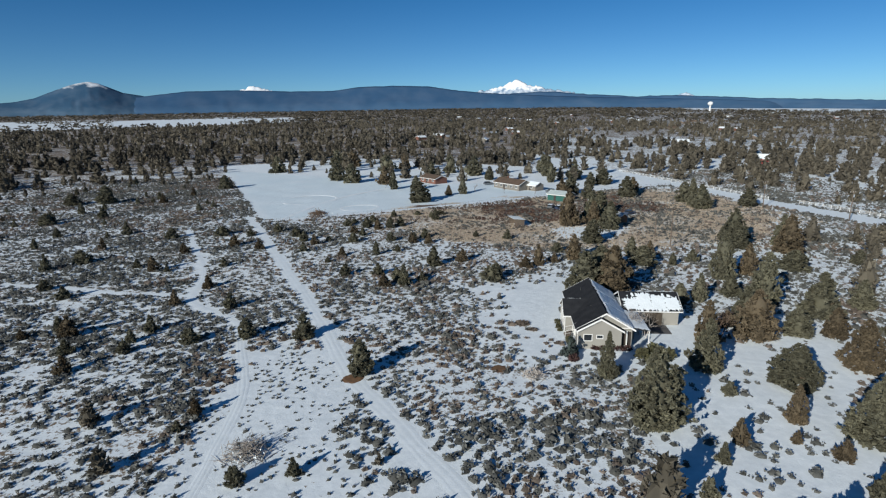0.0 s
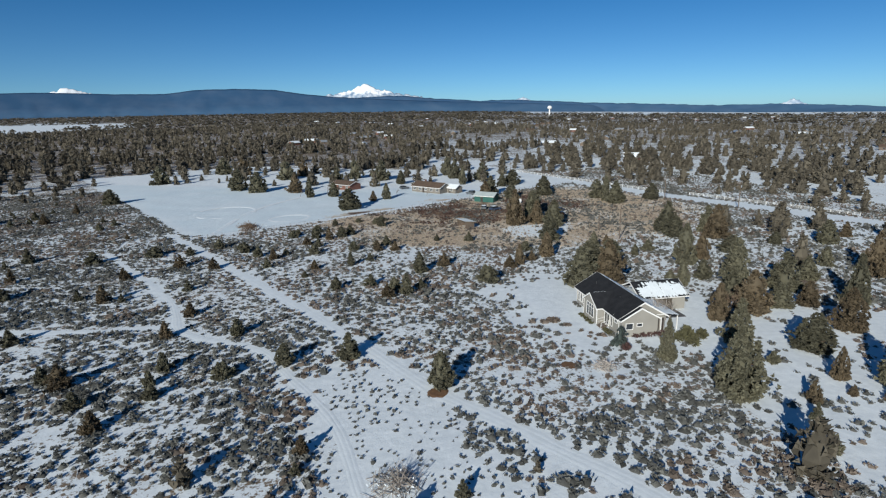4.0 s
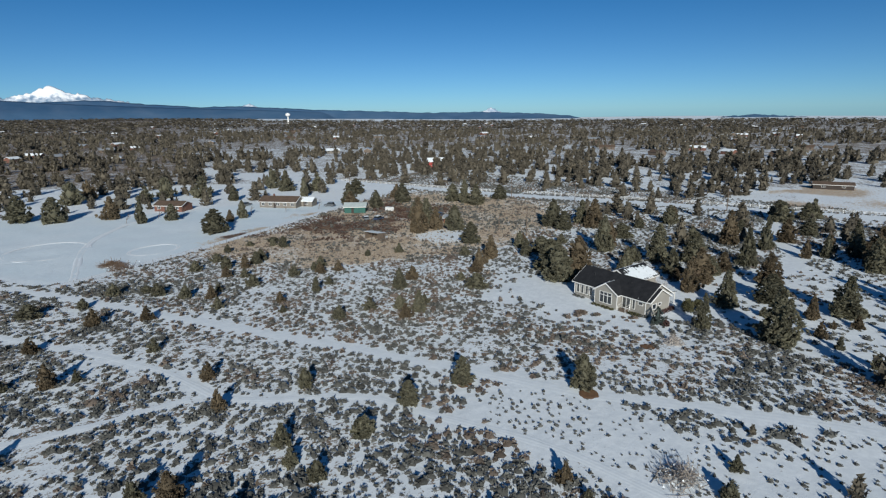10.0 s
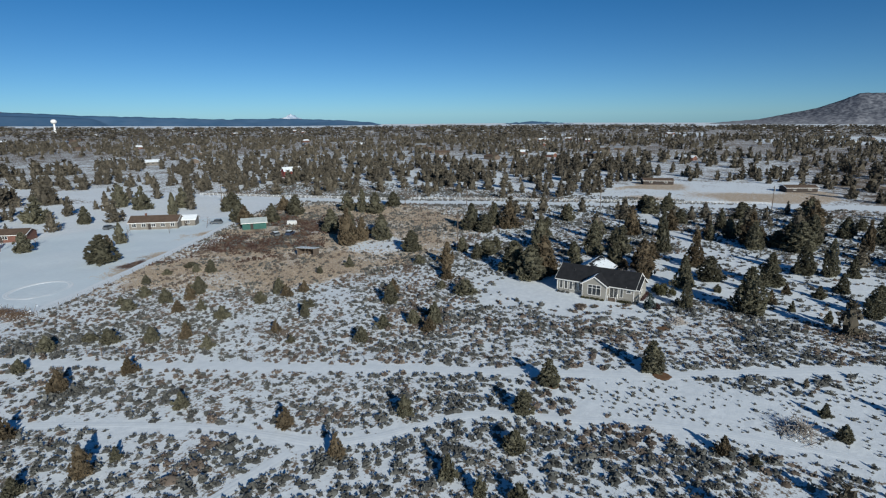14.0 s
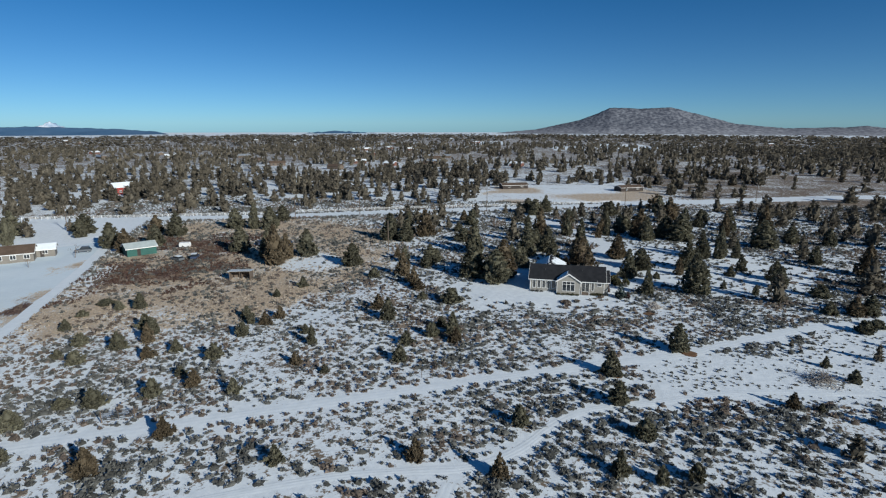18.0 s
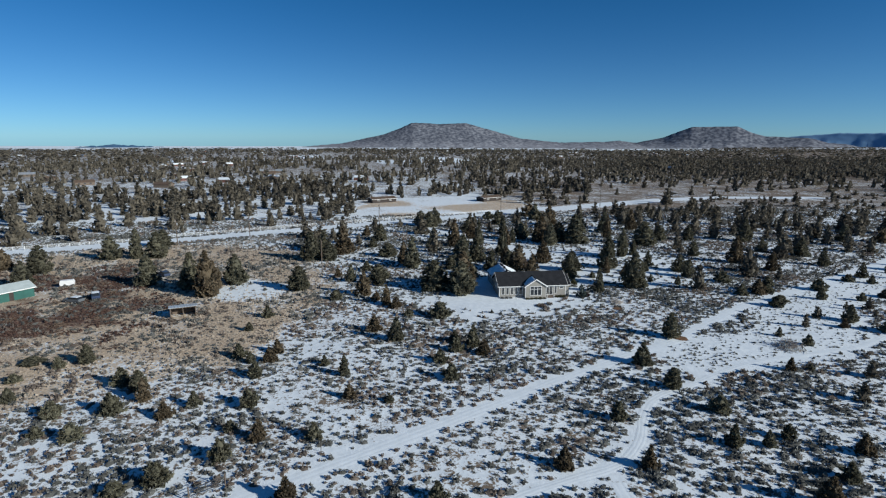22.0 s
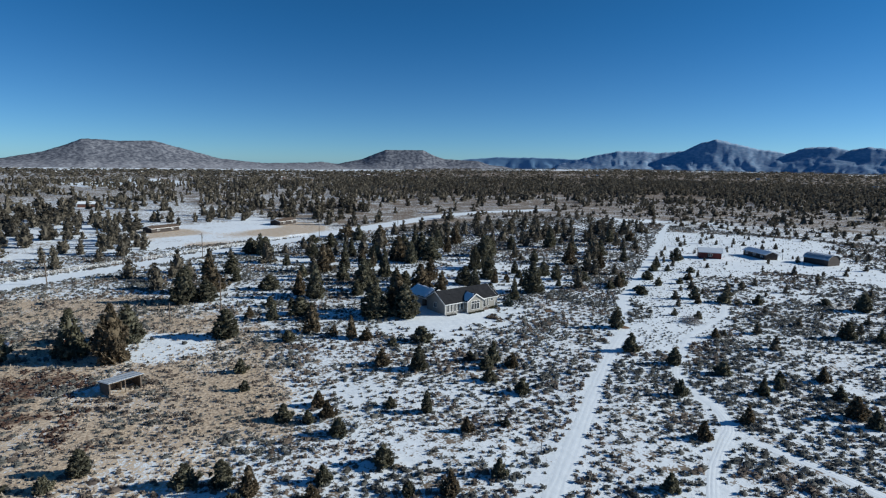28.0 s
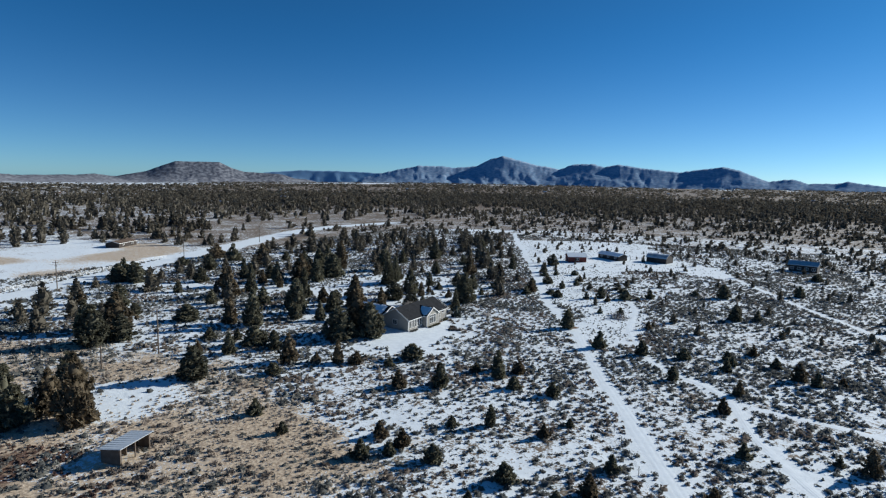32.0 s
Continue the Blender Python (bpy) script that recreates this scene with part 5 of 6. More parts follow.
    # front steps with white rails
    for i in range(3):
        part("step", boxes((-1.5 + 0.35 * i, 3.4, 0.0, -1.15 + 0.35 * i + 0.04, 5.0, 0.14 * (i + 1)), bevel=0.01), WOOD, h)
    for y in (3.35, 5.05):
        part("railing", tubes(((-1.45, y, 0), (-1.45, y, 1.0), 0.04), ((-0.1, y, 0.3), (-0.1, y, 1.35), 0.04), ((-1.45, y, 1.0), (-0.1, y, 1.35), 0.035), ((-1.45, y, 0.55), (-0.1, y, 0.85), 0.02)), TRIM, h, "white stair railing")
    # garage wing, ridge along x
    part("garage_wall", prism([(9.2, 0.0), (16.2, 0.0), (16.2, 2.7), (12.7, 4.4), (9.2, 2.7)], 11.2, 17.6, "x"), SIDING, h, "greige garage wall")
    # solid block, its dark colour standing for the breezeway's shade
    part("breezeway", boxes((8.0, 10.4, 0, 11.2, 15.0, 2.6)), OPENING_SHADE, h, "breezeway block coloured dark for its shade, between house and garage")
    roof_pair(h, 4.5, 2.75, 9.2, 12.7, 16.2, 8.9, 17.6, SHINGLE, "x", over=0.5)
    # flat panel on the wall, darkened as a shaded recess
    part("garage_door", boxes((12.2, 9.15, 0.0, 15.0, 9.2, 2.2)), OPENING_SHADE, h, "flat garage door panel coloured dark as a shaded recess")
    part("post", boxes((11.25, 9.1, 0, 11.4, 9.25, 2.6)), TRIM, h)
    part("vent_pipe", tubes(((2.2, 13.5, 4.2), (2.2, 13.5, 4.95), 0.06)), STEEL, h)
    part("vent_pipe", tubes(((2.6, 5.0, 4.2), (2.6, 5.0, 4.85), 0.06)), STEEL, h)
    # snow that the sun has not reached: east slopes, garage south slope
    east = lambda x, y: 5.58 - (x - 4.0) * 2.37 / 4.0
    snow_cover(h, (4.5, 8.35, -0.3, 5.6), east, seed=1)
    snow_cover(h, (4.4, 8.35, 5.6, 11.2), east, seed=2)
    snow_cover(h, (4.3, 8.35, 11.2, 17.1), east, seed=3)
    snow_cover(h, (-1.3, 1.9, 8.2, 10.7), lambda x, y: 4.88 - abs(y - 8.0) * 1.67 / 2.6, seed=8, ragged=0.4)
    south = lambda x, y: 4.67 - abs(12.7 - y) * 1.75 / 3.5
    for k in range(4):
        snow_cover(h, (9.0 + 2.2 * k, 11.3 + 2.2 * k, 8.85, 11.2 + 0.35 * ((k * 7) % 4)), south, 0.045, seed=4 + k, ragged=0.8)
    for k in range(9):
        snow_cover(h, (9.6 + 0.83 * k, 9.8 + 0.83 * k + 0.16 * (k % 3), 11.6, 11.9 + 0.22 * ((k * 5) % 3)), south, 0.02, seed=20 + k, ragged=0.2, n=4)
    for y0, y1 in ((0.3, 8.2), (9.3, 14.6)):
        part("low_roof", prism([(7.9, 2.95), (10.9, 2.5), (10.9, 2.6), (7.9, 3.05)], y0, y1), SHINGLE, h, "low-pitched roof on the court side")
        snow_cover(h, (8.2, 10.8, y0 + 0.1, y1 - 0.1), lambda x, y: 3.06 - (x - 7.9) * 0.15, 0.07, seed=int(y0) + 40, ragged=0.5)
    for y in (0.6, 4.2, 7.9):
        part("porch_post", boxes((10.6, y - 0.07, -0.1, 10.74, y + 0.07, 2.5)), TRIM, h)
    # dark grey slab over the court ground before the garage
    part("apron", boxes((11.2, 5.4, -0.2, 15.6, 9.1, 0.045)), mat("dark_slab", (0.13, 0.125, 0.125), 0.6, (0.085, 0.083, 0.085), 0.6, 9, 0.2), h, "dark grey slab on the ground before the garage")
    snow_cover(h, (9.4, 17.9, 13.0, 16.5), lambda x, y: 4.66 - abs(12.7 - y) * 1.75 / 3.5, seed=5)
    return h


build_house()


def world_of(x, y):
    p = HOUSE_M @ Vector((x, y, 0))
    return p.x, p.y


# shrubs planted along the house front and a low dug bed in the yard
def bush(x, y, r, tall, material, label, n=160, category="shrub", name="shrub"):
    rs = np.random.RandomState(int(abs(x * 13 + y * 7)) % 1000)
    a, el = rs.rand(n) * 6.283, np.arcsin(rs.rand(n))
    p = np.stack([np.cos(a) * np.cos(el), np.sin(a) * np.cos(el), np.sin(el) * tall], 1) * r * (0.5 + 0.45 * rs.rand(n, 1))
    v, f = tuft_cloud(p, p / np.linalg.norm(p, axis=1)[:, None], 0.3 * r, rs, 2)
    v[:, 2] = np.maximum(v[:, 2], -0.05)
    o = new(name, tri_mesh(name, v, f, material))
    o.location = (x, y, float(height(x, y)))
    return tagged(o, label, category)


for lx, ly, r in ((-0.7, 16.2, 0.5), (-0.75, 15.2, 0.55), (-0.7, 14.1, 0.45), (-0.8, 1.2, 0.6), (-0.75, 0.4, 0.55), (-0.7, 2.3, 0.5)):
    x, y = world_of(lx, ly)
    bush(x, y, r, 0.8, SAGE, "low grey shrub planted along the house wall")
HEDGE = mat("evergreen_hedge", (0.15, 0.145, 0.075), 0.85, (0.075, 0.07, 0.04), 0.6, 6, 0, island=0.35, leafy=0.3)
for lx, ly, r in ((-2.0, 10.2, 0.55), (-2.1, 9.2, 0.5), (-2.0, 8.1, 0.55), (-2.1, 7.0, 0.6), (-2.0, 6.0, 0.5), (-1.0, 2.6, 0.6), (-1.0, 1.7, 0.7), (-0.95, 0.8, 0.7)):
    x, y = world_of(lx, ly)
    bush(x, y, r, 0.75, HEDGE, "low green-brown evergreen shrub along the house front")
for lx, ly, r in ((2.4, -0.9, 0.7), (3.6, -1.0, 0.8), (4.9, -0.9, 0.75), (6.1, -1.0, 0.8), (7.3, -0.9, 0.7)):
    x, y = world_of(lx, ly)
    bush(x, y, r, 1.0, REDTWIG, "dark reddish leafless shrub along the gable wall")
for lx, ly, r in ((8.8, -3.6, 1.2), (10.6, -2.4, 1.3), (9.7, -5.6, 1.1), (12.6, -3.4, 1.1)):
    x, y = world_of(lx, ly)
    bush(x, y, r, 1.5, HEDGE, "bushy olive-green shrub near the garage", 300)
bush(13.2, 88.2, 1.3, 0.35, RUSTY, "low brown plant bed in the snowy yard", 240)
bush(14.6, 85.6, 0.8, 0.4, RUSTY, "low brown plant bed in the snowy yard")
bush(18.6, 74.2, 0.9, 1.2, REDTWIG, "red-twigged dogwood shrub beside the spruce", 260)


def spruce(x, y, h, w):
    t = thing("spruce_tree", pose(x, y, 0) @ Matrix.Diagonal((w, w, h, 1)), "small blue-grey spruce beside the house", "tree")
    rs = np.random.RandomState(77)
    for nm, me in (("crown", crown_mesh("crown", "cone", 420, 1, rs, SPRUCE, 3, 0.11)), ("trunk", trunk_mesh(rs))):
        new(nm, me).parent = t


spruce(18.4, 75.6, 3.5, 3.1)


def bare_tree(x, y, h, material, label, seed, spread=0.35, stems=3):
    """A leafless tree: stems that fork into limbs and fine twigs."""
    rs = np.random.RandomState(seed)
    t = thing("bare_tree", pose(x, y, float(height(x, y))), label, "tree")
    bm, tw = bmesh.new(), bmesh.new()

    def grow(b, p, d, length, r, level):
        q = p + d * length
        tube(b, p, q, r, r * 0.6, 5 if level < 2 else 3)
        if level >= 4:
            return
        for _ in range(3 if level else 4):
            e = (d + Vector(rs.normal(0, spread * 1.3, 3))).normalized()
            e.z = abs(e.z) * 0.8 + 0.15
            grow(tw if level >= 1 else b, p + d * length * (0.5 + 0.5 * rs.rand()), e, length * 0.62, r * 0.5, level + 1)

    for i in range(stems):
        d = Vector((rs.normal(0, 0.16), rs.normal(0, 0.16), 1)).normalized()
        grow(bm, Vector((rs.normal(0, 0.3), rs.normal(0, 0.3), -0.1)), d, h * 0.42, 0.014 * h, 0)
    part("stem", bm, material, t)
    tagged(part("twig_crown", tw, BARK if material is BARK else DEADWOOD, t), kind="stuff")
    return t


bare_tree(29.3, 81.6, 6.4, PALEBARK, "leafless pale-stemmed aspen beside the house", 1)
bare_tree(31.6, 82.4, 6.0, PALEBARK, "leafless pale-stemmed aspen beside the house", 2)
bare_tree(42.5, 80.5, 6.5, BARK, "leafless brown tree behind the house", 3)
for i, (x, y, h) in enumerate(((-25, 252, 5.5), (-14, 255, 6), (-6, 252, 5), (14, 236, 5), (38, 228, 5.5), (26, 232, 4.5))):
    bare_tree(x, y, h, BARK, "leafless orchard tree on the snowy field", 10 + i, stems=1)


# ---- piles of brush and litter rings ----
BRANCH = {}


def brush_pile(x, y, r, tall, n, label, seed, material=None, snow=True):
    rs = np.random.RandomState(seed)
    t = thing("brush_pile", pose(x, y, float(height(x, y))), label, "brush pile")
    wood = material or DEADWOOD
    if wood.name not in BRANCH:
        bm = tubes(((0, 0, -1), (0.06, 0, 0), 0.04, 0.03), ((0.06, 0, 0), (0, 0.05, 1), 0.03, 0.012), n=4)
        BRANCH[wood.name] = bpy.data.meshes.new("branch")
        bm.to_mesh(BRANCH[wood.name])
        bm.free()
        BRANCH[wood.name].materials.append(wood)
    for _ in range(n):
        a, q = rs.rand() * 6.283, rs.rand()
        c = Vector((math.cos(a) * r * q, math.sin(a) * r * q, tall * (1 - q) * rs.rand() + 0.05))
        d = Vector((rs.normal(), rs.normal(), rs.normal() * 0.5)).normalized() * r * (0.25 + 0.4 * rs.rand())
        o = new("branch", BRANCH[wood.name])
        o.parent = t
        o.matrix_local = Matrix.LocRotScale(c, d.to_track_quat("Z", "Y"), Vector((1, 1, d.length)))
    if snow:
        p = np.stack([rs.normal(0, r * 0.45, 70), rs.normal(0, r * 0.4, 70), tall * (0.25 + 0.5 * rs.rand(70))], 1)
        v, f = tuft_cloud(p, np.tile([0, 0, 1.0], (70, 1)), 0.22, rs, 2)
        o = tagged(new("snow_cap", tri_mesh("snow_cap", v, f, SNOW)), "snow caught on the branches", kind="stuff")
        o.parent = t


brush_pile(-21.4, 52.6, 2.6, 1.3, 160, "fallen grey tree with snow caught in its branches", 1)
brush_pile(-43.6, 192.0, 2.9, 1.0, 230, "dark heap of dead branches on the snowy field", 2, BARK, False)
brush_pile(-42.6, 186.8, 3.0, 0.9, 230, "snow-flecked dark heap of dead branches at the field corner", 3, BARK)
brush_pile(12.2, 69.6, 1.6, 1.2, 110, "broken dead shrub with pale bare branches", 4, PALEBARK, False)
for i, (x, y) in enumerate(((30, 195), (45, 190), (20, 192), (55, 195), (38, 200), (62, 205), (50, 180))):
    brush_pile(x, y, 1.6 + 0.25 * (i % 3), 0.5, 50, "heap of brown cut branches among dead weeds", 20 + i, BARK, False)
for i, (x, y) in enumerate(((8, 193), (14, 189), (24, 186), (30, 183), (36, 189), (52, 200), (58, 188), (66, 196), (26, 204), (40, 182), (12, 198))):
    brush_pile(x, y, 1.3 + 0.3 * (i % 3), 0.35, 34, "scattered heap of dark cut branches among dead weeds", 40 + i, BARK, False)


def litter_ring(x, y, r, seed):
    rs = np.random.RandomState(seed)
    n = 20
    v = [(0, 0, 0.07)] + [(q * r * (0.85 + 0.3 * rs.rand()) * math.cos(6.283 * i / n), q * r * (0.85 + 0.3 * rs.rand()) * math.sin(6.283 * i / n), z) for q, z in ((0.6, 0.06), (1.0, -0.06)) for i in range(n)]
    f = [(0, 1 + i, 1 + (i + 1) % n) for i in range(n)] + [(1 + i, 1 + n + i, 1 + n + (i + 1) % n, 1 + (i + 1) % n) for i in range(n)]
    o = new("needle_litter", mesh_of("needle_litter", v, f, LITTER))
    o.location = (x, y, 0.03)
    tagged(o, "ring of rust-brown needle litter under a juniper", "litter")


for i, (x, y, r) in enumerate(((-12.6, 69.6, 1.7), (7.6, 71.6, 1.6), (-22.8, 83.2, 1.1))):
    litter_ring(x, y, r, i)


# ---- sheds, barns and other houses ----
GALV = mat("galvanised_sheet", (0.62, 0.66, 0.69), 0.45, (0.48, 0.52, 0.55), 0.8, 9, 0.1)


def loafing_shed(m):
    s = thing("loafing_shed", m, "open-fronted weathered wooden shed with metal roof", "shed")
    part("back_wall", boxes((-2.6, 1.5, 0, 2.6, 1.6, 1.9)), WOOD, s)
    for x in (-2.6, 2.5):
        part("side_wall", prism([(-1.5, 0), (1.5, 0), (1.5, 1.9), (-1.5, 2.3)], x, x + 0.1, "x"), WOOD, s)
    part("partition", boxes((-0.05, 0.0, 0, 0.05, 1.5, 1.9)), WOOD, s)
    for x in (-2.5, -0.1, 2.4):
        part("post", boxes((x, -1.5, 0, x + 0.14, -1.36, 2.3)), WOOD, s)
    part("header_beam", boxes((-2.6, -1.52, 2.1, 2.6, -1.4, 2.3)), WOOD, s)
    part("roof", prism([(-1.9, 2.38), (1.9, 1.92), (1.9, 1.98), (-1.9, 2.44)], -2.9, 2.9, "x"), GALV, s, "pale galvanised sheet-metal roof")
    for x in np.linspace(-2.7, 2.7, 10):
        part("roof_rib", prism([(-1.9, 2.44), (1.9, 1.98), (1.9, 2.01), (-1.9, 2.47)], x - 0.02, x + 0.02, "x"), GALV, s)


loafing_shed(pose(22.7, 168.4, 0, 0, 0, -77))


def simple_house(m, L, W, eave, top, wall, roof, label, windows=3, name="house", category="house", chimney=False, snow=False, porch=False):
    """A gabled building, ridge along its own y."""
    h = thing(name, m, label, category)
    part("wall", prism([(-W / 2, -0.2), (W / 2, -0.2), (W / 2, eave), (0, top - 0.12), (-W / 2, eave)], -L / 2, L / 2), wall, h)
    roof_pair(h, top, eave, -W / 2, 0, W / 2, -L / 2, L / 2, roof, over=0.4)
    for i in range(windows):
        y = -L / 2 + L * (i + 0.5) / windows
        for x, rz in ((-W / 2, 90), (W / 2, -90)):
            window(h, x, y, 1.0, min(1.3, L / windows * 0.5), 1.1, 2, 0, rz)
    part("door", boxes((-W / 2 - 0.06, L * 0.05, 0, -W / 2, L * 0.05 + 0.95, 2.05)), DARKWOOD, h, "dark entrance door")
    if chimney:
        part("chimney", boxes((0.3, L * 0.2, eave, 0.9, L * 0.2 + 0.6, top + 0.8)), BRICK, h)
    if snow:
        s = (top - eave) / (W / 2)
        snow_cover(h, (-W / 2 - 0.3, -0.1, -L / 2 - 0.3, L / 2 + 0.3), lambda x, y: top + 0.16 - abs(x) * s, seed=3)
        snow_cover(h, (0.1, W / 2 + 0.3, -L / 2 - 0.3, L / 2 + 0.3), lambda x, y: top + 0.16 - abs(x) * s, seed=4)
    if porch:
        part("porch_roof", boxes((-W / 2 - 2.6, -L / 2, eave - 0.35, -W / 2, L / 2, eave - 0.2)), roof, h)
        for y in np.linspace(-L / 2 + 0.2, L / 2 - 0.2, 4):
            part("porch_post", boxes((-W / 2 - 2.5, y - 0.07, 0, -W / 2 - 2.36, y + 0.07, eave - 0.35)), wall, h)
    return h


simple_house(pose(31, 245, 0, 0, 0, 36), 16, 7.5, 2.6, 4.3, CREAM, BROWNROOF, "long cream ranch house with brown roof by the field", 5, chimney=True)
simple_house(pose(40, 239, 0, 0, 0, 36), 5, 5, 2.3, 3.5, CREAM, SNOW, "small cream garage with snowy roof", 1, "garage", "garage")
simple_house(pose(-4, 269, 0, 0, 0, 38), 12, 7, 2.4, 3.7, BRICK, BROWNROOF, "low red-brick house with patchy snow on its roof", 3, snow=False)
simple_house(pose(45.5, 212.5, 0, 0, 0, 48), 8.0, 6.0, 2.4, 3.5, GREEN, mat("pale_green_roof", (0.50, 0.55, 0.54), 0.5, (0.38, 0.43, 0.42), 0.8, 9, 0.1), "teal-green metal barn with whitish roof by the weedy lot", 0, "barn", "barn")
simple_house(pose(183, 320, 0, 0, 0, 60), 11, 7, 4.0, 6.2, BARNRED, SNOW, "red barn with snowy white roof in the woods", 2, "barn", "barn")
simple_house(pose(236, 101, 0, 0, 0, 20), 16, 7, 2.2, 3.2, DARKWOOD, BROWNROOF, "long low brown house beside the pale field", 2)
simple_house(pose(232, 34, 0, 0, 0, 25), 15, 7, 2.2, 3.2, DARKWOOD, BROWNROOF, "low brown house beside the pale field", 2)
simple_house(pose(17.3, -52, 0, 0, 0, -60), 8.5, 6, 2.8, 4.2, mat("dull_red", (0.17, 0.04, 0.035), 0.8, (0.11, 0.03, 0.025), 0.7, 10, 0.1), SNOW, "dark red barn with snowy roof on the pasture", 1, "barn", "barn")
simple_house(pose(3.8, -71, 0, 0, 0, 55), 14, 5.5, 2.4, 3.4, DARKWOOD, SNOW, "long dark open-fronted stable with snowy roof", 3, "stable", "stable", porch=True)


def arched_barn(m):
    """A barn under a rounded sheet-metal roof, with a lean-to along its front."""
    b = thing("barn", m, "dark barn with rounded grey metal roof and lean-to", "barn")
    arc = [(3.6 * math.cos(a), 2.3 + 1.9 * math.sin(a)) for a in np.linspace(0, math.pi, 13)]
    part("wall", prism([(-3.5, -0.2), (3.5, -0.2)] + [(x * 0.97, z - 0.05) for x, z in arc], -5, 5), DARKWOOD, b)
    part("roof", prism(arc + [(x * 1.03, z + 0.06) for x, z in arc[::-1]], -5.3, 5.3), TIN, b, "rounded snow-dusted metal roof")
    for y in np.linspace(-5.2, 5.2, 9):
        part("roof_rib", prism([(x * 1.03, z + 0.06) for x, z in arc] + [(x * 1.045, z + 0.1) for x, z in arc[::-1]], y - 0.04, y + 0.04), TIN, b)
    # flat panel whose dark colour stands for the shaded barn inside
    part("barn_door", boxes((-1.4, -5.06, 0, 1.4, -5.0, 2.6)), OPENING_SHADE, b, "flat dark panel for the shade inside the open barn door")
    part("lean_to_roof", prism([(-6.6, 1.75), (-3.4, 2.3), (-3.4, 2.4), (-6.6, 1.85)], -4.5, 2.5), SNOW, b, "snow-covered lean-to roof")
    for y in (-4.3, -1.0, 2.3):
        part("lean_to_post", boxes((-6.5, y - 0.08, -0.1, -6.34, y + 0.08, 1.8)), WOOD, b)


arched_barn(pose(-18, -74, 0, 0, 0, 70))
simple_house(pose(-78, -83, 0, 0, 0, 75), 11, 6, 3.2, 4.6, DARKWOOD, TIN, "dark two-storey cabin with metal roof and deck", 4, porch=True)
simple_house(pose(55.5, 170.2, 0, 0, 0, 10), 3, 2.4, 2.0, 2.8, mat("orange_boards", (0.38, 0.17, 0.09), 0.8, (0.26, 0.11, 0.06), 1, 12, 0.2), TIN, "small orange-brown shed under junipers", 0, "shed", "shed")


def crate(x, y, rz, label):
    c = thing("feeder", pose(x, y, 0, 0, 0, rz), label, "feeder")
    part("body", boxes((-1.0, -0.6, 0.15, 1.0, 0.6, 1.1), bevel=0.03), DARKWOOD, c)
    part("lid", boxes((-1.06, -0.66, 1.1, 1.06, 0.66, 1.2), bevel=0.02), SNOW, c, "snow-dusted lid")


crate(-11.5, 1.5, 20, "dark wooden feeder on the snowy pasture")
crate(-14.5, -0.6, 25, "dark wooden feeder on the snowy pasture")


def trailer(m):
    t = thing("camper_trailer", m, "small white camper trailer on the weedy lot", "trailer")
    part("body", prism([(-2.2, 0.5), (2.2, 0.5), (2.4, 1.2), (2.1, 2.4), (-2.0, 2.5), (-2.4, 1.6)], -1.0, 1.0, "y"), WHITE, t)
    part("window", boxes((-1.2, -1.03, 1.4, 1.0, -1.0, 1.9)), GLASS, t)
    part("drawbar", tubes(((2.2, 0, 0.5), (3.2, 0, 0.45), 0.05)), STEEL, t)
    for y in (-1.0, 0.85):
        part("wheel", tubes(((0, y, 0.33), (0, y + 0.16, 0.33), 0.33), n=14), RUBBER, t)


trailer(pose(55, 203.6, 0, 0, 0, 100) @ Matrix.Diagonal((0.7, 0.7, 0.7, 1)))


def car(m, paint, label, tall=1.45, top=None):
    c = thing("car", m, label, "car")
    part("body", prism([(-2.2, 0.35), (2.2, 0.35), (2.25, 0.75), (1.9, 0.9), (-2.1, 0.95), (-2.25, 0.7)], -0.88, 0.88, "y"), paint, c)
    part("cabin", prism([(-2.0, 0.94), (1.0, 0.9), (0.35, tall), (-1.6, tall)], -0.78, 0.78, "y"), GLASS, c, "dark glazed cabin")
    part("roof", prism([(-1.65, tall), (0.4, tall), (0.2, tall + 0.07), (-1.5, tall + 0.07)], -0.76, 0.76, "y"), top or paint, c)
    for x in (-1.35, 1.35):
        for y in (-0.92, 0.72):
            w = part("wheel", tubes(((x, y, 0.33), (x, y + 0.2, 0.33), 0.33), n=14), RUBBER, c)
            part("rim", tubes(((x, y - 0.01, 0.33), (x, y + 0.21, 0.33), 0.19), n=10), TIN, w)
    for y in (-0.6, 0.6):
        part("headlight", boxes((2.2, y - 0.18, 0.62, 2.26, y + 0.18, 0.76)), WHITE, c)


car(pose(21.5, 258, 0, 0, 0, 20), CARGREY, "dark grey car parked in snow by the ranch house")
car(pose(45, 231, 0, 0, 0, 120), CARGREY, "dark pickup-sized car parked on the lane", 1.7)
car(pose(38.6, 196, 0, 0, 0, 65), CARGREY, "derelict dark car with snow-dusted roof among dead weeds", 1.4, SNOW)
car(pose(41.6, 192.3, 0, 0, 0, 20), CARBLUE, "derelict faded blue car with snow-dusted roof among weeds", 1.6, SNOW)
car(pose(62, 182, 0, 0, 0, 40), CARBLUE, "blue car parked beneath junipers")


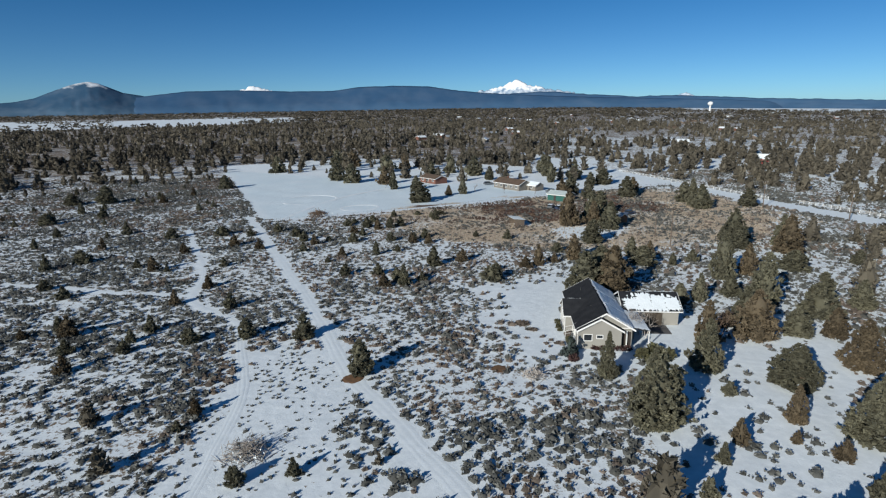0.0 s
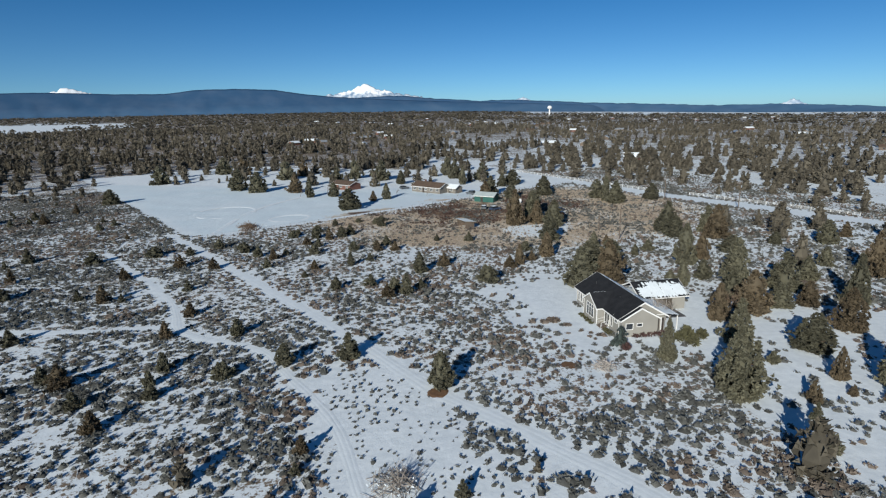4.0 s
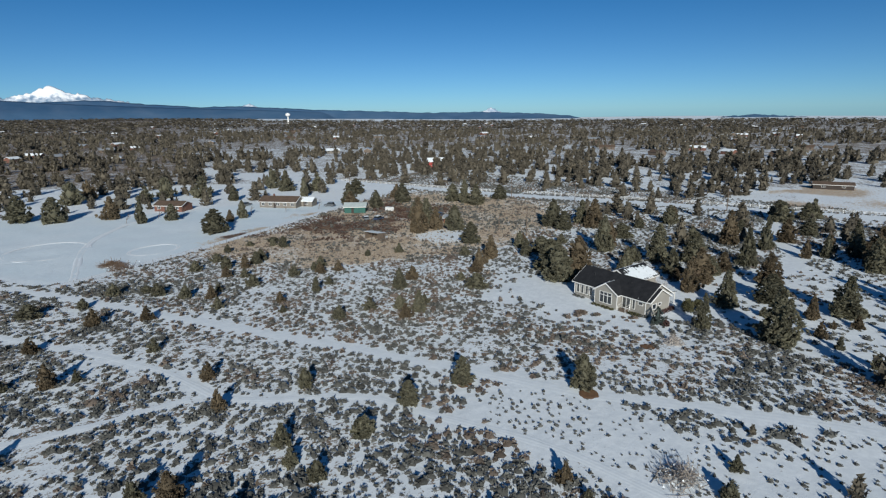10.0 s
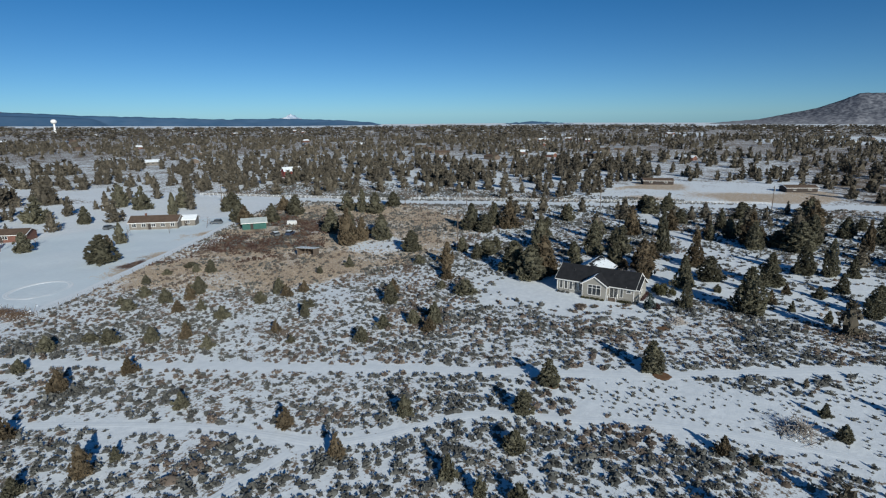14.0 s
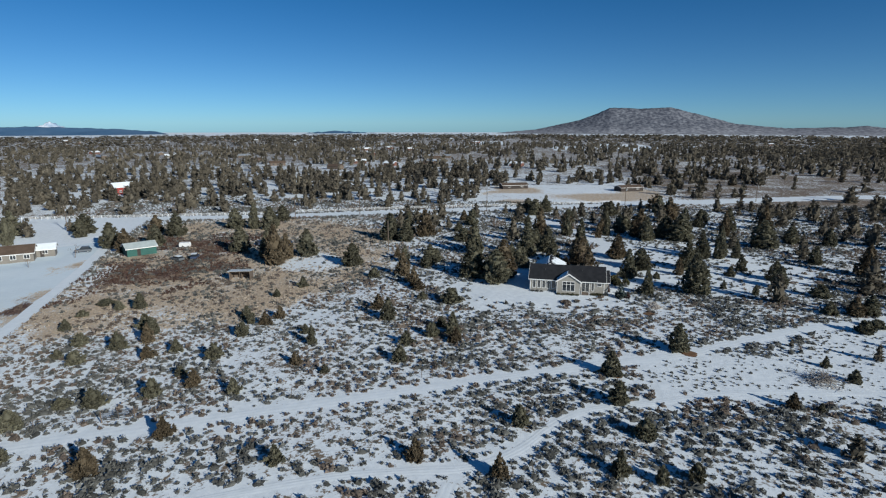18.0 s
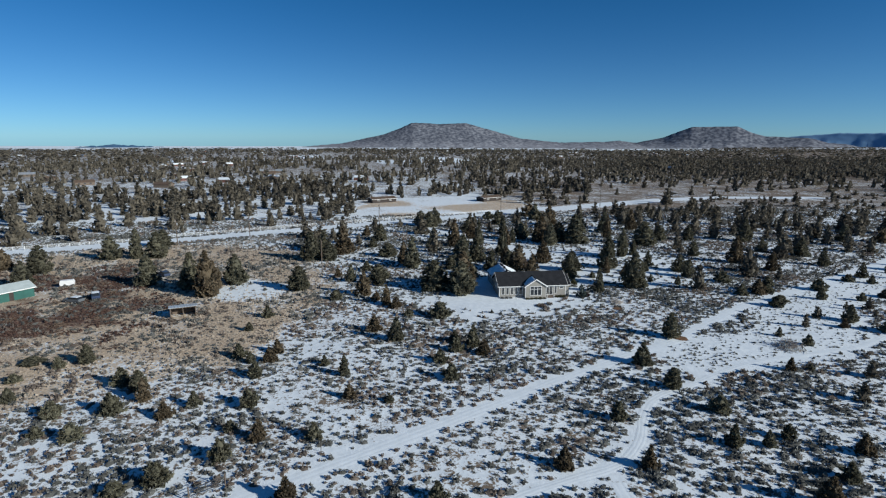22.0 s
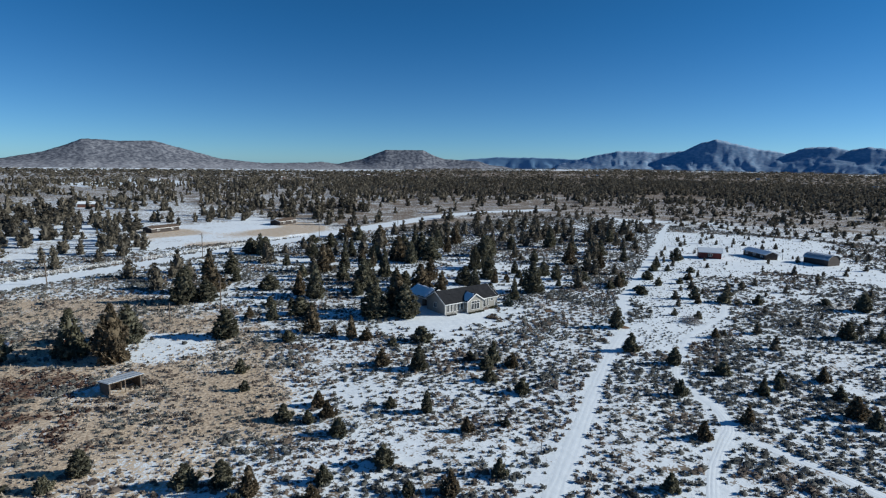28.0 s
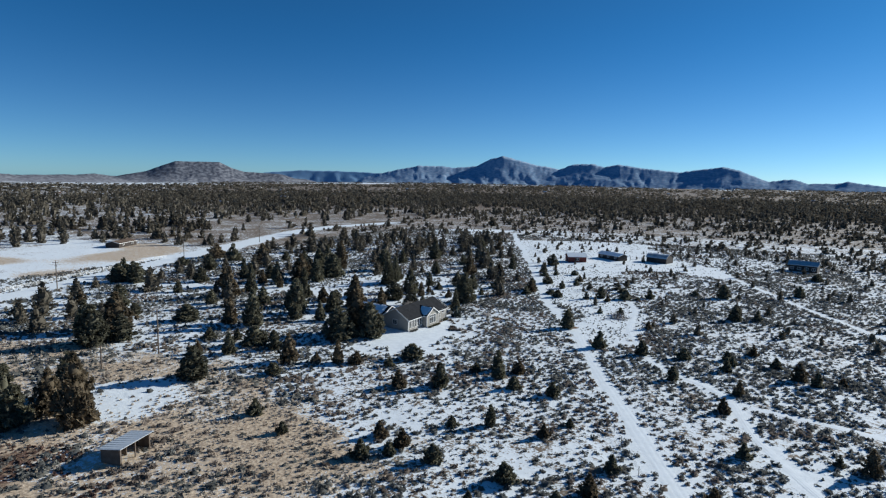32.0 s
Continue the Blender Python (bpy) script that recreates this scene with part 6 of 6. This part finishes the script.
def utility_pole(x, y, h, rz, arm=True, label="brown wooden utility pole with crossarm"):
    p = thing("utility_pole", pose(x, y, float(height(x, y)), 0, 0, rz), label, "pole", "utility poles")
    part("pole", tubes(((0, 0, -0.3), (0, 0, h), 0.16, 0.11), n=9), WOOD, p)
    if arm:
        part("crossarm", boxes((-1.1, 0.12, h - 0.75, 1.1, 0.24, h - 0.62)), WOOD, p)
        for x_ in (-1.0, 0.0, 1.0):
            part("insulator", tubes(((x_, 0.18, h - 0.62), (x_, 0.18, h - 0.42), 0.05, 0.03), n=7), WHITE, p)
        part("transformer", tubes(((0.0, -0.32, h - 2.1), (0.0, -0.32, h - 1.3), 0.2), n=10), TIN, p)


for x, y, rz in ((110, 189, 15), (123, 165.5, 15), (143.7, 112.4, 20), (166, 48, 20), (190, -20, 20), (76, 263, 10)):
    utility_pole(x, y, 9.5, rz)
utility_pole(58, 138.2, 9.5, 40, False, "brown wooden utility pole without crossarm")
utility_pole(58.5, 150, 4.8, 0, False, "short slender weathered post")


def tube_gate(m):
    g = thing("gate", m, "grey tubular metal stock gate beside the track", "gate")
    for z in (0.35, 0.6, 0.85, 1.1, 1.35):
        part("rail", tubes(((-1.7, 0, z), (1.7, 0, z), 0.03)), STEEL, g)
    for x in (-1.7, 0, 1.7):
        part("upright", tubes(((x, 0, 0.35), (x, 0, 1.35), 0.03)), STEEL, g)
    for x in (-1.95, 1.95):
        part("post", tubes(((x, 0, -0.2), (x, 0, 1.7), 0.08)), WOOD, g)


tube_gate(pose(-45.4, 151.4, 0, 0, 0, -62))


def rail_fence(pts, label, rails=(0.45, 0.85, 1.2), gap=2.6, material=WHITE, post=0.07, height_=1.3):
    """Posts and rails along a line."""
    c = smooth_line(pts, gap)
    f = thing("fence", pose(c[0][0], c[0][1], 0), label, "fence")
    c = c - c[0]
    pm = None
    for i, q in enumerate(c):
        if pm is None:
            o = part("post", boxes((-post, -post, -0.2, post, post, height_)), material, f)
            pm = o.data
        else:
            o = new("post", pm)
            o.parent = f
        o.location = (q[0], q[1], 0)
        if i:
            for z in rails:
                part("rail", tubes(((c[i - 1][0], c[i - 1][1], z), (q[0], q[1], z), 0.05), n=4), material, f)


rail_fence(P("95,300 110,245 121,205"), "white vinyl rail fence along the road")
rail_fence(P("127,196 139,163 147,140"), "white vinyl rail fence along the road")
rail_fence(P("150,132 163,92 178,48"), "white vinyl rail fence along the road")


def wire_fence(line, gap, label, seed):
    c = smooth_line(line, gap)
    f = thing("wire_fence", pose(c[0][0], c[0][1], 0), label, "fence")
    c = c - c[0]
    pm = None
    for i, q in enumerate(c):
        if pm is None:
            o = part("post", tubes(((0, 0, -0.2), (0, 0, 1.25), 0.045), n=5), WOOD, f)
            pm = o.data
        else:
            o = new("post", pm)
            o.parent = f
        o.location = (q[0], q[1], 0)
    bm = bmesh.new()
    for i in range(1, len(c)):
        for z in (0.5, 0.85, 1.15):
            tube(bm, (c[i - 1][0], c[i - 1][1], z), (c[i][0], c[i][1], z), 0.008, n=3)
    part("wire", bm, STEEL, f, "thin grey wire strands")


wire_fence([(x + 3.4, y + 1.5) for x, y in TRACK_A[1:6]], 4.0, "wire fence on slender wooden posts along the track", 1)
wire_fence([(x + 1.2, y - 2.4) for x, y in FIELD_EDGE], 4.5, "wire fence on slender posts along the field", 2)


# snow rings driven on the field
def snow_ring(x, y, r, squash, rz):
    pts = [(x + r * math.cos(a) * math.cos(rz) - r * squash * math.sin(a) * math.sin(rz), y + r * math.cos(a) * math.sin(rz) + r * squash * math.sin(a) * math.cos(rz)) for a in np.linspace(0, 6.283, 25)]
    ribbon("tyre_ring", pts, 1.3, [(-1, -0.04), (-0.6, 0.09), (-0.2, 0.02), (0.2, 0.02), (0.6, 0.09), (1, -0.04)], PACKED, "ring of tyre tracks in field snow", "tracks", 0.3)


snow_ring(-30.3, 202.5, 6.8, 0.85, 0.4)
snow_ring(-53, 222.5, 11.8, 0.88, 1.4)
ribbon("tyre_track", P("-53.5,183 -49.7,199.7 -46.1,214 -40,229.4 -33,240.3 -24.5,250.8 -15.2,256.6"), 2.2, [(-1, -0.04), (-0.6, 0.09), (-0.2, 0.02), (0.2, 0.02), (0.6, 0.09), (1, -0.04)], PACKED, "pair of tyre tracks across field snow", "tracks", 0.3)


def water_tower(x, y):
    z = float(height(x, y))
    t = thing("water_tower", pose(x, y, z), "white water tower rising above far woods", "water tower")
    part("column", tubes(((0, 0, 0), (0, 0, 26), 3.0, 2.2), n=14), WHITE, t)
    bm = bmesh.new()
    bmesh.ops.create_uvsphere(bm, u_segments=20, v_segments=12, radius=8)
    for v in bm.verts:
        v.co.z = v.co.z * 0.8 + 32
    part("tank", bm, WHITE, t)


water_tower(848, 1812)


def far_houses():
    """Snow-roofed houses scattered in the far woods."""
    rs = np.random.RandomState(61)
    first = []
    for i, (wall, roof) in enumerate(((CREAM, SNOW), (WOOD, BROWNROOF), (WOOD, TIN), (BRICK, SNOW))):
        h = thing("house", pose(0, 0, 0), "far low house among junipers on the snowy plain", "house", "houses in the far woods")
        part("wall", prism([(-4.5, -0.5), (4.5, -0.5), (4.5, 2.9), (0, 4.8), (-4.5, 2.9)], -7, 7), wall, h)
        part("roof", prism([(-5, 2.7), (0, 4.9), (5, 2.7), (5, 3.0), (0, 5.2), (-5, 3.0)], -7.5, 7.5), roof, h, "low gable roof")
        for y in (-4, 0, 4):
            part("window", boxes((-4.54, y - 0.7, 1.0, -4.5, y + 0.7, 2.1)), GLASS, h)
        first.append([h, False])
    made = 0
    for k in range(900):
        a = rs.uniform(2, 135) if rs.rand() < 0.85 else rs.uniform(135, 190)
        r = rs.uniform(430 if a < 135 else 800, 2100)
        x, y = CX + r * math.sin(radians(a)), CY + r * math.cos(radians(a))
        if vnoise(x, y, 150) < 0.45 or abs(dist(ROAD, np.array([x]), np.array([y]))[0]) < 14:
            continue
        e = first[rs.randint(4)]
        m = pose(x, y, float(height(x, y)) + 0.3, 0, 0, rs.rand() * 180) @ Matrix.Diagonal((0.75, 0.6 + 0.5 * rs.rand(), 0.8, 1))
        if e[1]:
            copy_thing(e[0], m @ Matrix.Diagonal((*(1 / v for v in e[0].scale), 1)))
        else:
            e[0].matrix_world = m
            e[1] = True
        made += 1
        if made >= 190:
            break


far_houses()
